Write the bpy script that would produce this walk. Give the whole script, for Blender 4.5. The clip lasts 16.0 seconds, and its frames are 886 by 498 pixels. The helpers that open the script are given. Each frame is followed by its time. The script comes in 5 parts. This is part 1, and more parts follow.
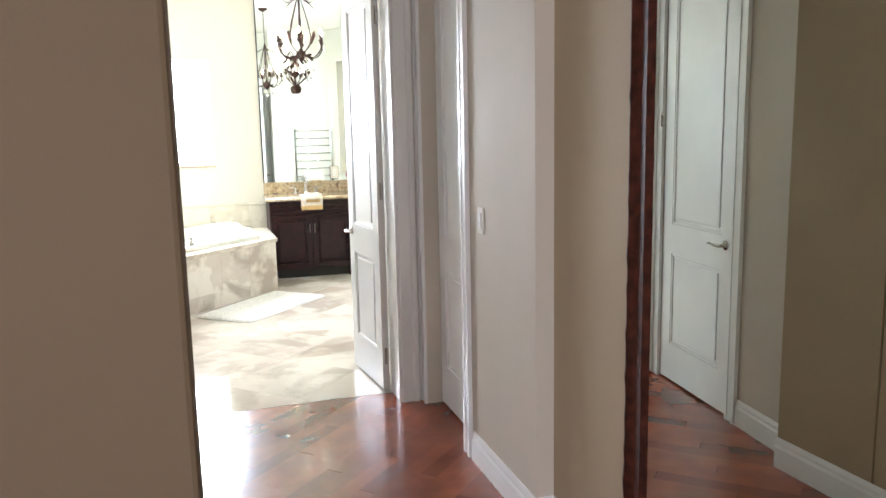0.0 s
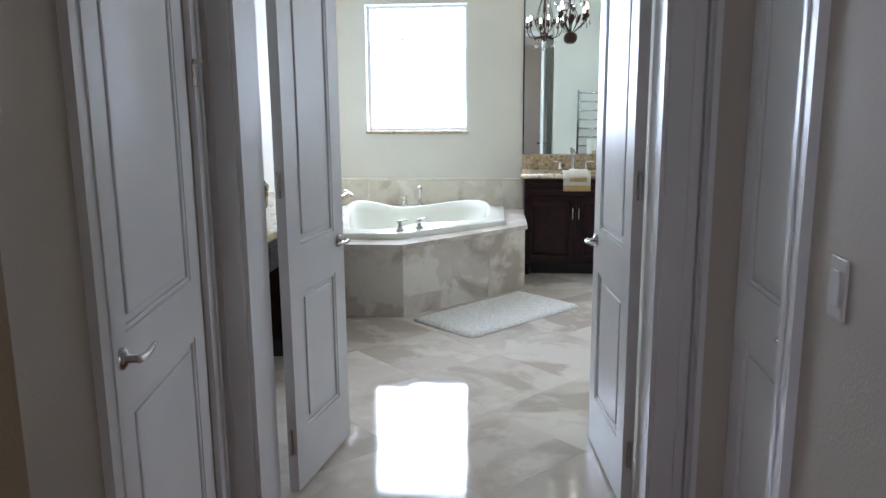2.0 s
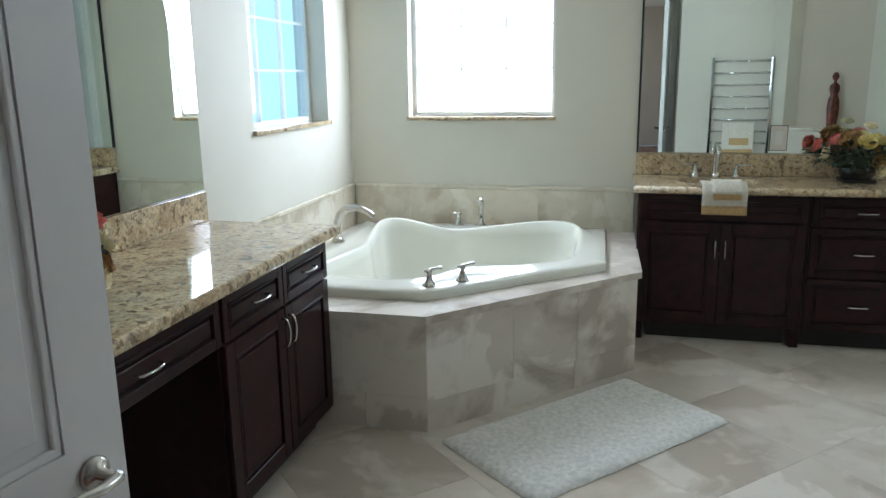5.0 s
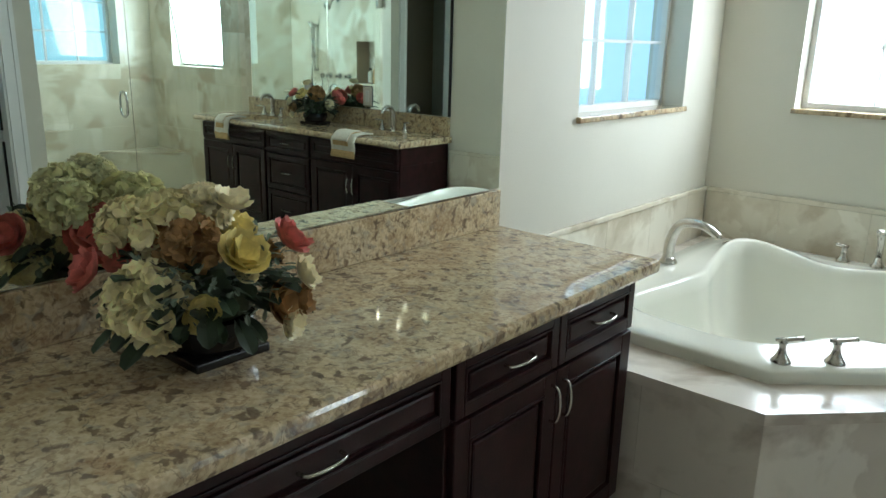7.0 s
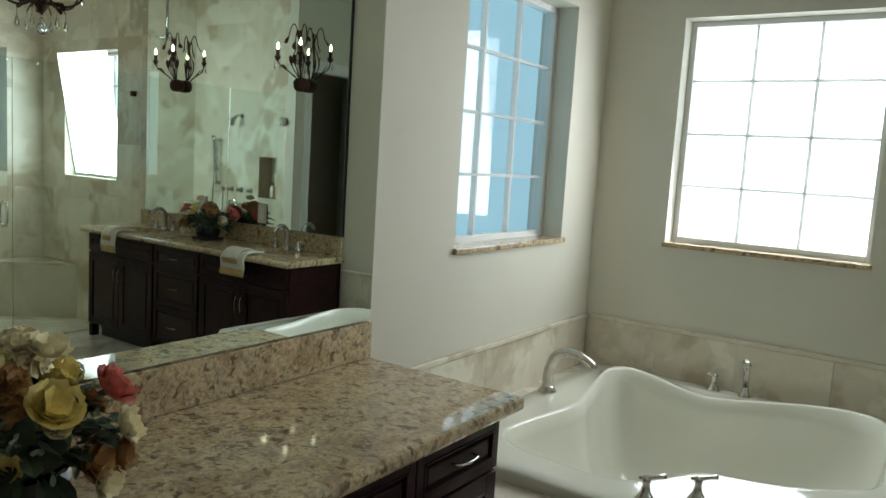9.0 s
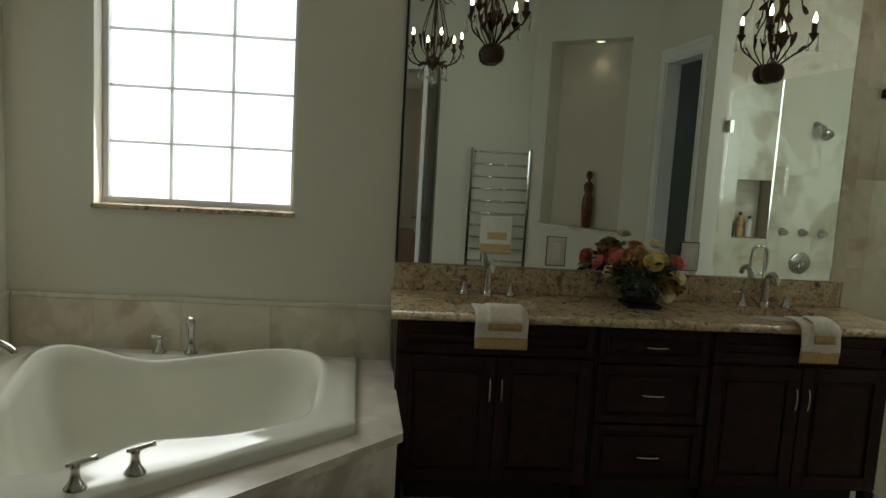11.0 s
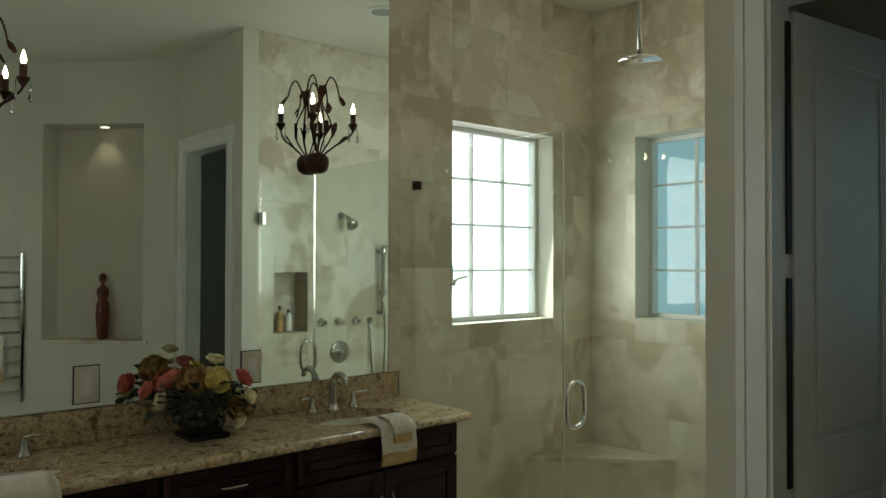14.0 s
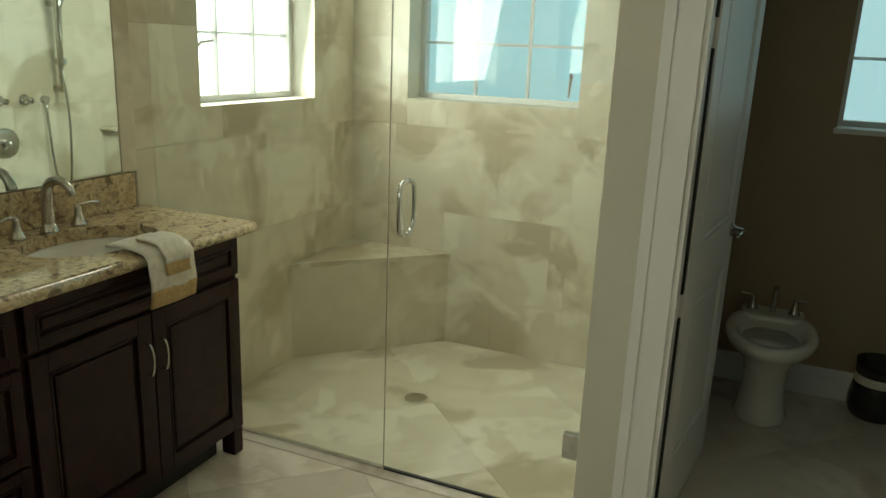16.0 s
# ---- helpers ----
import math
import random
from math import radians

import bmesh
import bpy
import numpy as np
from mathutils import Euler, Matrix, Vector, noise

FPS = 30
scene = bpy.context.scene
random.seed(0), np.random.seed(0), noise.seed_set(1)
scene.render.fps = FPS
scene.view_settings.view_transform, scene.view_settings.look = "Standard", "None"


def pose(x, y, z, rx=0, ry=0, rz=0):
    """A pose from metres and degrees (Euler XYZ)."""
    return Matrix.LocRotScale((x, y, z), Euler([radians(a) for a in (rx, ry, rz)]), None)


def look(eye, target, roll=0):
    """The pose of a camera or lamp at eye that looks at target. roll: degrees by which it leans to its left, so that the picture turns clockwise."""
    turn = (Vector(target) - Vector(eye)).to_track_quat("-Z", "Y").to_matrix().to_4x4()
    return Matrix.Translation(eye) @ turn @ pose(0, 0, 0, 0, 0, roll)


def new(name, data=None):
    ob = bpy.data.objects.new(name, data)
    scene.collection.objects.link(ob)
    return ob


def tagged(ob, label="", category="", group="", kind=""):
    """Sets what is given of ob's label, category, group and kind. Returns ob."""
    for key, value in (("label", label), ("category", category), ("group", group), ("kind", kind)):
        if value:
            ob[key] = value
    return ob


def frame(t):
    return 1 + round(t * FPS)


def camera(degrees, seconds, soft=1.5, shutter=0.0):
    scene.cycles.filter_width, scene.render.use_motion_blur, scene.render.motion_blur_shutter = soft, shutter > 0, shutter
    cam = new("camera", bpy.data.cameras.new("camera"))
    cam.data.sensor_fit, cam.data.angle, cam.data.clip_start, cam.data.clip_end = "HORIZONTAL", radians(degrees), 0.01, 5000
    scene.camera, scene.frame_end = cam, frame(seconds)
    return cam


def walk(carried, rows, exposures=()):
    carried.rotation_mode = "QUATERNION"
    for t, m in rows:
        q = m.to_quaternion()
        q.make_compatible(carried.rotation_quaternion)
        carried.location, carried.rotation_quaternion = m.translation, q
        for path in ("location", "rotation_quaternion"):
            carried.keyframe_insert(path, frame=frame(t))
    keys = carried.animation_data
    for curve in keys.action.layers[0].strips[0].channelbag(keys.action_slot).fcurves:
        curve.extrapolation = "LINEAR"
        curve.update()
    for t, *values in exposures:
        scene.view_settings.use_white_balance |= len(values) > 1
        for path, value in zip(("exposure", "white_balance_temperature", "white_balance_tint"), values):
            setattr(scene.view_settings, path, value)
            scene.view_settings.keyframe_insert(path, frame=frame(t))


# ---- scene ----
cam = camera(60.8, 16.0)
PATH = [
    (0, (1.872, 1.6, 1.55), (2.455, 3.489, 1.246), -1.2),
    (0.5, (2.144, 2.195, 1.539), (2.479, 4.138, 1.206), -1.2),
    (1, (2.293, 2.602, 1.528), (2.405, 4.566, 1.167), -0.8),
    (1.5, (2.396, 2.97, 1.52), (2.302, 4.932, 1.144), -0.8),
    (2, (2.411, 3.285, 1.507), (2.221, 5.239, 1.127), -0.5),
    (2.5, (2.434, 3.599, 1.503), (2.228, 5.549, 1.107), -0.4),
    (3, (2.435, 3.92, 1.515), (2.239, 5.867, 1.1), -0.0),
    (5.5, (2.374, 5.879, 1.493), (1.728, 7.715, 1.031), -0.2),
    (6, (2.285, 6.114, 1.517), (1.408, 7.846, 1.037), 1.0),
    (6.5, (2.225, 6.27, 1.525), (1.132, 7.869, 1.026), 1.5),
    (7, (2.191, 6.365, 1.522), (0.933, 7.829, 0.996), 1.4),
    (7.5, (2.148, 6.403, 1.543), (0.862, 7.827, 0.977), 3.0),
    (8, (2.166, 6.444, 1.601), (0.861, 7.907, 1.208), 4.0),
    (10.5, (2.429, 6.519, 1.595), (2.159, 8.488, 1.372), 2.8),
    (11, (2.386, 6.639, 1.573), (2.556, 8.616, 1.326), 3.3),
    (11.5, (2.422, 6.723, 1.57), (2.95, 8.638, 1.335), 2.8),
    (12, (2.428, 6.85, 1.591), (3.217, 8.682, 1.437), 2.3),
    (12.5, (2.431, 6.933, 1.663), (3.367, 8.7, 1.678), 1.8),
    (13, (2.398, 6.997, 1.715), (3.456, 8.684, 1.901), 1.3),
    (13.5, (2.394, 7.087, 1.684), (3.574, 8.693, 1.861), 0.6),
    (14, (2.392, 7.23, 1.605), (3.704, 8.739, 1.637), 0.1),
    (14.5, (2.372, 7.427, 1.598), (3.808, 8.812, 1.461), 0.5),
    (15, (2.464, 7.748, 1.553), (4.027, 8.962, 1.266), 1.2),
    (15.5, (2.57, 7.966, 1.524), (4.238, 8.989, 1.11), 1.6),
    (16, (2.681, 8.184, 1.525), (4.459, 8.941, 1.009), 2.3),
]
EXPOSURES = [(0.0, 2.0, 5600, 13), (0.5, 1.22, 5250, 14), (1.0, 0.8, 5150, 14), (2.0, 0.62, 5050, 14), (3.0, 0.35, 5100, 13), (5.5, -0.0, 5200, 7), (6.5, -0.2, 5350, 4), (7.0, -0.17, 5400, 2), (7.5, 0.0, 5500, 2),
             (8.2, -0.1, 5700, 2), (10.3, -2.0, 6000, 5), (10.6, -1.85, 6100, 5), (11.0, -1.5, 6300, 4), (11.5, -1.2, 6400, 3), (12.5, -1.1, 6250, -1), (13.5, -1.35, 6300, -3), (14.5, -1.3, 6350, -3), (15.5, -1.0, 6500, -2), (16.0, -0.65, 6850, -4)]
walk(cam, [(t, look(eye, target, roll)) for t, eye, target, roll in PATH], EXPOSURES)

# ---- world and light ----
NORTH, WEST, EAST, CEIL = 10.37, 0.615, 6.43, 3.243
world = bpy.data.worlds.new("sky")
scene.world = world
world.use_nodes = True
sky = world.node_tree.nodes.new("ShaderNodeTexSky")
sky.sky_type, sky.sun_disc, sky.sun_elevation, sky.sun_rotation = "NISHITA", False, radians(45), radians(20)
world.node_tree.links.new(sky.outputs[0], world.node_tree.nodes["Background"].inputs[0])
world.node_tree.nodes["Background"].inputs[1].default_value = 0.1


def area(name, m, sx, sy, watts, col):
    lamp = bpy.data.lights.new(name, "AREA")
    lamp.shape, lamp.size, lamp.size_y, lamp.energy, lamp.color = "RECTANGLE", sx, sy, watts, col
    ob = new(name, lamp)
    ob.matrix_basis = m
    return ob


DAY = (1.0, 0.97, 0.93)
area("window_light_tub", look((1.49, 10.36, 1.82), (1.49, 5, 0.9)), 0.9, 1.1, 36, DAY)
area("window_light_shower", look((5.6, 10.36, 1.82), (5.6, 5, 0.9)), 0.8, 1.1, 29, DAY)
# fill light added to brighten the hall; its source is out of view
area("fill_light_hall", look((0.31, -0.5, 1.5), (3, 0.9, 1.3)), 2.2, 1.6, 38, (1.0, 0.95, 0.9))
spot = bpy.data.lights.new("niche_downlight", "SPOT")
spot.energy, spot.spot_size, spot.color, spot.shadow_soft_size = 3.5, radians(75), (1, 0.8, 0.55), 0.03
new("niche_downlight", spot).matrix_basis = look((4.39, 6.80, 2.70), (4.37, 6.83, 0.9))


# ---- materials ----
def mat(name, col, rough=0.5, metal=0.0, var=0.1, scale=6.0, bump=0.0, bscale=80.0, col2=None, rand=0.0, coat=0.0, spec=0.5, island=False):
    m = bpy.data.materials.new(name)
    m.use_nodes = True
    nt, n = m.node_tree, m.node_tree.nodes
    b = n["Principled BSDF"]
    geo = n.new("ShaderNodeNewGeometry")
    no = n.new("ShaderNodeTexNoise")
    no.inputs["Scale"].default_value, no.inputs["Detail"].default_value = scale, 6
    nt.links.new(geo.outputs["Position"], no.inputs["Vector"])
    ramp = n.new("ShaderNodeValToRGB")
    a = [c * (1 - var) for c in col]
    z = list(col2) if col2 else [min(1, c * (1 + var)) for c in col]
    ramp.color_ramp.elements[0].position, ramp.color_ramp.elements[1].position = 0.35, 0.65
    ramp.color_ramp.elements[0].color, ramp.color_ramp.elements[1].color = (*a, 1), (*z, 1)
    nt.links.new(no.outputs[0], ramp.inputs[0])
    out = ramp.outputs[0]
    if rand or island:
        hsv = n.new("ShaderNodeHueSaturation")
        info = geo.outputs["Random Per Island"] if island else n.new("ShaderNodeObjectInfo").outputs["Random"]
        mp = n.new("ShaderNodeMapRange")
        mp.inputs[3].default_value, mp.inputs[4].default_value = 1 - rand, 1 + rand
        nt.links.new(info, mp.inputs[0])
        nt.links.new(mp.outputs[0], hsv.inputs["Value"])
        nt.links.new(out, hsv.inputs["Color"])
        out = hsv.outputs[0]
    nt.links.new(out, b.inputs["Base Color"])
    b.inputs["Roughness"].default_value, b.inputs["Metallic"].default_value = rough, metal
    b.inputs["Coat Weight"].default_value, b.inputs["Coat Roughness"].default_value = coat, 0.08
    b.inputs["Specular IOR Level"].default_value = spec
    if bump:
        n2 = n.new("ShaderNodeTexNoise")
        n2.inputs["Scale"].default_value, n2.inputs["Detail"].default_value = bscale, 4
        nt.links.new(geo.outputs["Position"], n2.inputs["Vector"])
        bp = n.new("ShaderNodeBump")
        bp.inputs["Strength"].default_value, bp.inputs["Distance"].default_value = bump, 0.004
        nt.links.new(n2.outputs[0], bp.inputs["Height"])
        nt.links.new(bp.outputs[0], b.inputs["Normal"])
    return m


def marble(name, light, mid, dark, rough, scale=1.6, rand=0.12, shift=1.0):
    """Cream marble: cloudy ground with pale and dark patches of crisp edge, that shift from tile to tile."""
    m = bpy.data.materials.new(name)
    m.use_nodes = True
    nt, n = m.node_tree, m.node_tree.nodes
    b = n["Principled BSDF"]
    geo, info = n.new("ShaderNodeNewGeometry"), n.new("ShaderNodeObjectInfo")
    mul = n.new("ShaderNodeVectorMath")
    mul.operation = "SCALE"
    mul.inputs[0].default_value = (17.0 * shift, 31.0 * shift, 23.0 * shift)
    nt.links.new(info.outputs["Random"], mul.inputs["Scale"])
    add = n.new("ShaderNodeVectorMath")
    nt.links.new(geo.outputs["Position"], add.inputs[0])
    nt.links.new(mul.outputs[0], add.inputs[1])
    no = n.new("ShaderNodeTexNoise")
    no.inputs["Scale"].default_value, no.inputs["Detail"].default_value, no.inputs["Distortion"].default_value = scale, 9, 0.8
    no.inputs["Roughness"].default_value = 0.55
    nt.links.new(add.outputs[0], no.inputs["Vector"])
    mean = [(p + q) / 2 for p, q in zip(mid, light)]
    ramp = n.new("ShaderNodeValToRGB")
    e = ramp.color_ramp.elements
    e[0].position, e[0].color = 0.32, (*mid, 1)
    e[1].position, e[1].color = 0.66, (*mean, 1)
    nt.links.new(no.outputs[0], ramp.inputs[0])
    out = ramp.outputs[0]
    # angular patches with crisp edges: pale ones, then dark ones
    for k, (sc, cut, soft_, col, amount) in enumerate(((0.9, 0.53, 0.025, light, 0.9), (0.75, 0.535, 0.07, dark, 0.9), (2.1, 0.57, 0.10, light, 0.6), (3.2, 0.55, 0.16, dark, 0.35))):
        off = n.new("ShaderNodeVectorMath")
        off.inputs[1].default_value = (5.3 * k + 2.1, 3.7 * k, 8.9 * k)
        nt.links.new(add.outputs[0], off.inputs[0])
        pt = n.new("ShaderNodeTexNoise")
        pt.inputs["Scale"].default_value, pt.inputs["Detail"].default_value, pt.inputs["Distortion"].default_value = scale * sc, 9, 0.5
        pt.inputs["Roughness"].default_value = 0.52
        nt.links.new(off.outputs[0], pt.inputs["Vector"])
        mask = n.new("ShaderNodeMapRange")
        mask.inputs[1].default_value, mask.inputs[2].default_value, mask.inputs[4].default_value = cut, cut + soft_, amount
        nt.links.new(pt.outputs[0], mask.inputs[0])
        mix = n.new("ShaderNodeMix")
        mix.data_type = "RGBA"
        mix.inputs[7].default_value = (*col, 1)
        nt.links.new(mask.outputs[0], mix.inputs[0])
        nt.links.new(out, mix.inputs[6])
        out = mix.outputs[2]
    hsv = n.new("ShaderNodeHueSaturation")
    mp = n.new("ShaderNodeMapRange")
    mp.inputs[3].default_value, mp.inputs[4].default_value = 1 - rand, 1 + rand
    nt.links.new(info.outputs["Random"], mp.inputs[0])
    nt.links.new(mp.outputs[0], hsv.inputs["Value"])
    nt.links.new(out, hsv.inputs["Color"])
    nt.links.new(hsv.outputs[0], b.inputs["Base Color"])
    b.inputs["Roughness"].default_value = rough
    n2 = n.new("ShaderNodeTexNoise")
    n2.inputs["Scale"].default_value = 9
    nt.links.new(geo.outputs["Position"], n2.inputs["Vector"])
    bp = n.new("ShaderNodeBump")
    bp.inputs["Strength"].default_value, bp.inputs["Distance"].default_value = 0.03, 0.01
    nt.links.new(n2.outputs[0], bp.inputs["Height"])
    nt.links.new(bp.outputs[0], b.inputs["Normal"])
    return m


def granite():
    """Polished cream granite with amber clouds and brown and black crystals."""
    m = bpy.data.materials.new("granite")
    m.use_nodes = True
    nt, n = m.node_tree, m.node_tree.nodes
    b = n["Principled BSDF"]
    geo = n.new("ShaderNodeNewGeometry")

    def ramped(scale, stops, distort=0.0, detail=5):
        t = n.new("ShaderNodeTexNoise")
        t.inputs["Scale"].default_value, t.inputs["Detail"].default_value, t.inputs["Distortion"].default_value = scale, detail, distort
        nt.links.new(geo.outputs["Position"], t.inputs["Vector"])
        r = n.new("ShaderNodeValToRGB")
        e = r.color_ramp.elements
        e[0].position, e[0].color = stops[0][0], (*stops[0][1], 1)
        e[1].position, e[1].color = stops[-1][0], (*stops[-1][1], 1)
        for p, c in stops[1:-1]:
            e.new(p).color = (*c, 1)
        nt.links.new(t.outputs[0], r.inputs[0])
        return r.outputs[0]

    def mixed(fac, a, c):
        x = n.new("ShaderNodeMix")
        x.data_type = "RGBA"
        nt.links.new(fac, x.inputs[0])
        nt.links.new(a, x.inputs[6])
        nt.links.new(c, x.inputs[7])
        return x.outputs[2]
    base = ramped(8, [(0.32, (0.34, 0.23, 0.12)), (0.43, (0.48, 0.36, 0.205)), (0.53, (0.65, 0.515, 0.31)), (0.62, (0.54, 0.44, 0.28)), (0.72, (0.40, 0.33, 0.22))], 1.0, 7)
    fine = ramped(95, [(0.35, (0.34, 0.26, 0.16)), (0.5, (0.61, 0.49, 0.31)), (0.65, (0.78, 0.68, 0.48))])
    half = n.new("ShaderNodeValue")
    half.outputs[0].default_value = 0.34
    c = mixed(half.outputs[0], base, fine)
    # amber and brown flecks, grey clouds, dark crystals and thin broken veins
    c = mixed(ramped(58, [(0.55, (0, 0, 0)), (0.61, (0.5, 0.5, 0.5))], 0.3, 8), c, ramped(8, [(0.3, (0.30, 0.17, 0.08)), (0.7, (0.18, 0.13, 0.09))]))
    c = mixed(ramped(19, [(0.56, (0, 0, 0)), (0.66, (0.55, 0.55, 0.55))], 1.2, 8), c, ramped(40, [(0.0, (0.22, 0.21, 0.18)), (1.0, (0.42, 0.39, 0.32))]))
    dark = ramped(26, [(0.3, (0.055, 0.038, 0.028)), (0.7, (0.24, 0.16, 0.10))])
    c = mixed(ramped(34, [(0.56, (0, 0, 0)), (0.63, (0.8, 0.8, 0.8))], 0.5, 14), c, dark)
    c = mixed(ramped(13, [(0.485, (0, 0, 0)), (0.50, (0.6, 0.6, 0.6)), (0.515, (0, 0, 0))], 1.0, 12), c, dark)
    nt.links.new(c, b.inputs["Base Color"])
    b.inputs["Roughness"].default_value = 0.06
    return m


def glassy(name, tint, base=0.04, rim=0.5, rough=0.0):
    """A thin clear pane: it lets light straight through and mirrors more at a slant."""
    m = bpy.data.materials.new(name)
    m.use_nodes = True
    nt, n = m.node_tree, m.node_tree.nodes
    n.remove(n["Principled BSDF"])
    tr, gl, mx, lw = n.new("ShaderNodeBsdfTransparent"), n.new("ShaderNodeBsdfGlossy"), n.new("ShaderNodeMixShader"), n.new("ShaderNodeLayerWeight")
    tr.inputs[0].default_value = (*tint, 1)
    gl.inputs["Roughness"].default_value = rough
    lw.inputs[0].default_value = 0.5
    pw, ma = n.new("ShaderNodeMath"), n.new("ShaderNodeMath")
    pw.operation, ma.operation = "POWER", "MULTIPLY_ADD"
    pw.inputs[1].default_value, ma.inputs[1].default_value, ma.inputs[2].default_value = 4.0, rim, base
    nt.links.new(lw.outputs["Facing"], pw.inputs[0])
    nt.links.new(pw.outputs[0], ma.inputs[0])
    nt.links.new(ma.outputs[0], mx.inputs[0])
    nt.links.new(tr.outputs[0], mx.inputs[1])
    nt.links.new(gl.outputs[0], mx.inputs[2])
    nt.links.new(mx.outputs[0], n["Material Output"].inputs[0])
    return m


def glow(name, col, strength, noise_scale=0.8, amount=0.15):
    m = bpy.data.materials.new(name)
    m.use_nodes = True
    nt, n = m.node_tree, m.node_tree.nodes
    n.remove(n["Principled BSDF"])
    em, no, geo, rp = n.new("ShaderNodeEmission"), n.new("ShaderNodeTexNoise"), n.new("ShaderNodeNewGeometry"), n.new("ShaderNodeValToRGB")
    no.inputs["Scale"].default_value = noise_scale
    nt.links.new(geo.outputs["Position"], no.inputs["Vector"])
    rp.color_ramp.elements[0].color = (*[c * (1 - amount) for c in col], 1)
    rp.color_ramp.elements[1].color = (*col, 1)
    nt.links.new(no.outputs[0], rp.inputs[0])
    nt.links.new(rp.outputs[0], em.inputs[0])
    em.inputs[1].default_value = strength
    nt.links.new(em.outputs[0], n["Material Output"].inputs[0])
    return m


PAINT = mat("cream_wall_paint", (0.66, 0.63, 0.535), 0.75, var=0.03, scale=1.2, bump=0.25, bscale=140)
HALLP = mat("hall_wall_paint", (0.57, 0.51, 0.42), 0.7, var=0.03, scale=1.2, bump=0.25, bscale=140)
# brownish hall paint with the shade on the near wall end mixed in
SHADEP = mat("shaded_wall_paint", (0.118, 0.082, 0.044), 0.75, var=0.04, scale=1.2, bump=0.25, bscale=140)
# ochre tone, darkened to stand for the hall light falling off
DIMOCHRE = mat("dimmed_ochre_wall_paint", (0.385, 0.30, 0.19), 0.72, var=0.04, scale=1.2, bump=0.25, bscale=140)
BROWNP = mat("brown_wall_paint", (0.38, 0.29, 0.195), 0.75, var=0.04, scale=1.2, bump=0.25, bscale=140)
CEILP = mat("ceiling_paint", (0.78, 0.75, 0.66), 0.85, var=0.02, scale=1.0, bump=0.3, bscale=90)
WHITE = mat("white_gloss_paint", (0.80, 0.79, 0.77), 0.38, var=0.03, scale=2.5, bump=0.05, bscale=30)
WOOD = mat("espresso_wood", (0.021, 0.0066, 0.0070), 0.30, var=0.35, scale=18, bump=0.08, bscale=120, spec=0.22)
PLANK = mat("cherry_planks", (0.23, 0.058, 0.024), 0.24, var=0.14, scale=6, bump=0.05, bscale=60, rand=0.28, coat=0.3)
FRAMEW = mat("carved_dark_wood", (0.045, 0.012, 0.006), 0.6, var=0.5, scale=25, bump=0.4, bscale=60, spec=0.2)
GRANITE = granite()
FLOORM = marble("polished_floor_marble", (0.74, 0.68, 0.59), (0.62, 0.55, 0.46), (0.50, 0.43, 0.35), 0.06, 2.1, 0.06)
TILEM = marble("wall_marble", (0.79, 0.745, 0.62), (0.65, 0.59, 0.46), (0.50, 0.43, 0.31), 0.2, 2.6, 0.025, 0.012)
DECKM = marble("tub_deck_marble", (0.75, 0.695, 0.61), (0.57, 0.505, 0.43), (0.41, 0.345, 0.275), 0.14, 2.0, 0.03, 0.006)
GROUT = mat("grout", (0.50, 0.45, 0.36), 0.8, var=0.1)
ACRYL = mat("white_acrylic", (0.78, 0.77, 0.67), 0.12, var=0.02, scale=3, coat=0.3)
PORC = mat("white_porcelain", (0.74, 0.72, 0.66), 0.1, var=0.02, scale=3, coat=0.4)
NICKEL = mat("brushed_nickel", (0.56, 0.54, 0.50), 0.25, 1.0, var=0.08, scale=40)
CHROME = mat("chrome", (0.72, 0.72, 0.72), 0.1, 1.0, var=0.04, scale=20)
IRON = mat("rust_brown_iron", (0.050, 0.020, 0.012), 0.5, 0.4, var=0.4, scale=60, bump=0.3, bscale=200)
MIRROR = mat("mirror_silver", (0.80, 0.87, 0.83), 0.0, 1.0, var=0.005, scale=1)
CLEAR = glassy("clear_shower_glass", (0.95, 0.98, 0.965), 0.05, 0.4)
PANE = glassy("window_glass", (0.97, 0.99, 1.0), 0.04, 0.45, 0.02)
CRYSTAL = mat("crystal", (0.95, 0.95, 0.95), 0.02, var=0.01)
CRYSTAL.node_tree.nodes["Principled BSDF"].inputs["Transmission Weight"].default_value = 0.95
BULB = glow("lit_bulb", (1.0, 0.82, 0.52), 80, 3, 0.02)
LENS = glow("lit_downlight", (1.0, 0.85, 0.62), 6, 3, 0.02)
SKYW = glow("bright_hazy_sky", (1.0, 0.99, 0.97), 6.5, 1.2, 0.06)
SKYB = glow("blue_shaded_sky", (0.60, 0.90, 1.0), 1.35, 0.9, 0.16)
FRAMEV = mat("white_window_frame", (0.74, 0.74, 0.72), 0.4, var=0.03)
# white muntins; the translucent share imitates window glare washing them out
MUNTIN = mat("white_muntin_glare", (0.80, 0.80, 0.78), 0.4, var=0.02)
nt_ = MUNTIN.node_tree
tl_, mx_ = nt_.nodes.new("ShaderNodeBsdfTranslucent"), nt_.nodes.new("ShaderNodeMixShader")
tl_.inputs[0].default_value, mx_.inputs[0].default_value = (0.88, 0.88, 0.86, 1), 0.55
nt_.links.new(nt_.nodes["Principled BSDF"].outputs[0], mx_.inputs[1])
nt_.links.new(tl_.outputs[0], mx_.inputs[2])
nt_.links.new(mx_.outputs[0], nt_.nodes["Material Output"].inputs[0])
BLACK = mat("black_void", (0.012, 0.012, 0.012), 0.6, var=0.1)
TOWEL = mat("cream_terry", (0.76, 0.72, 0.62), 0.95, var=0.08, scale=60, bump=0.9, bscale=320)
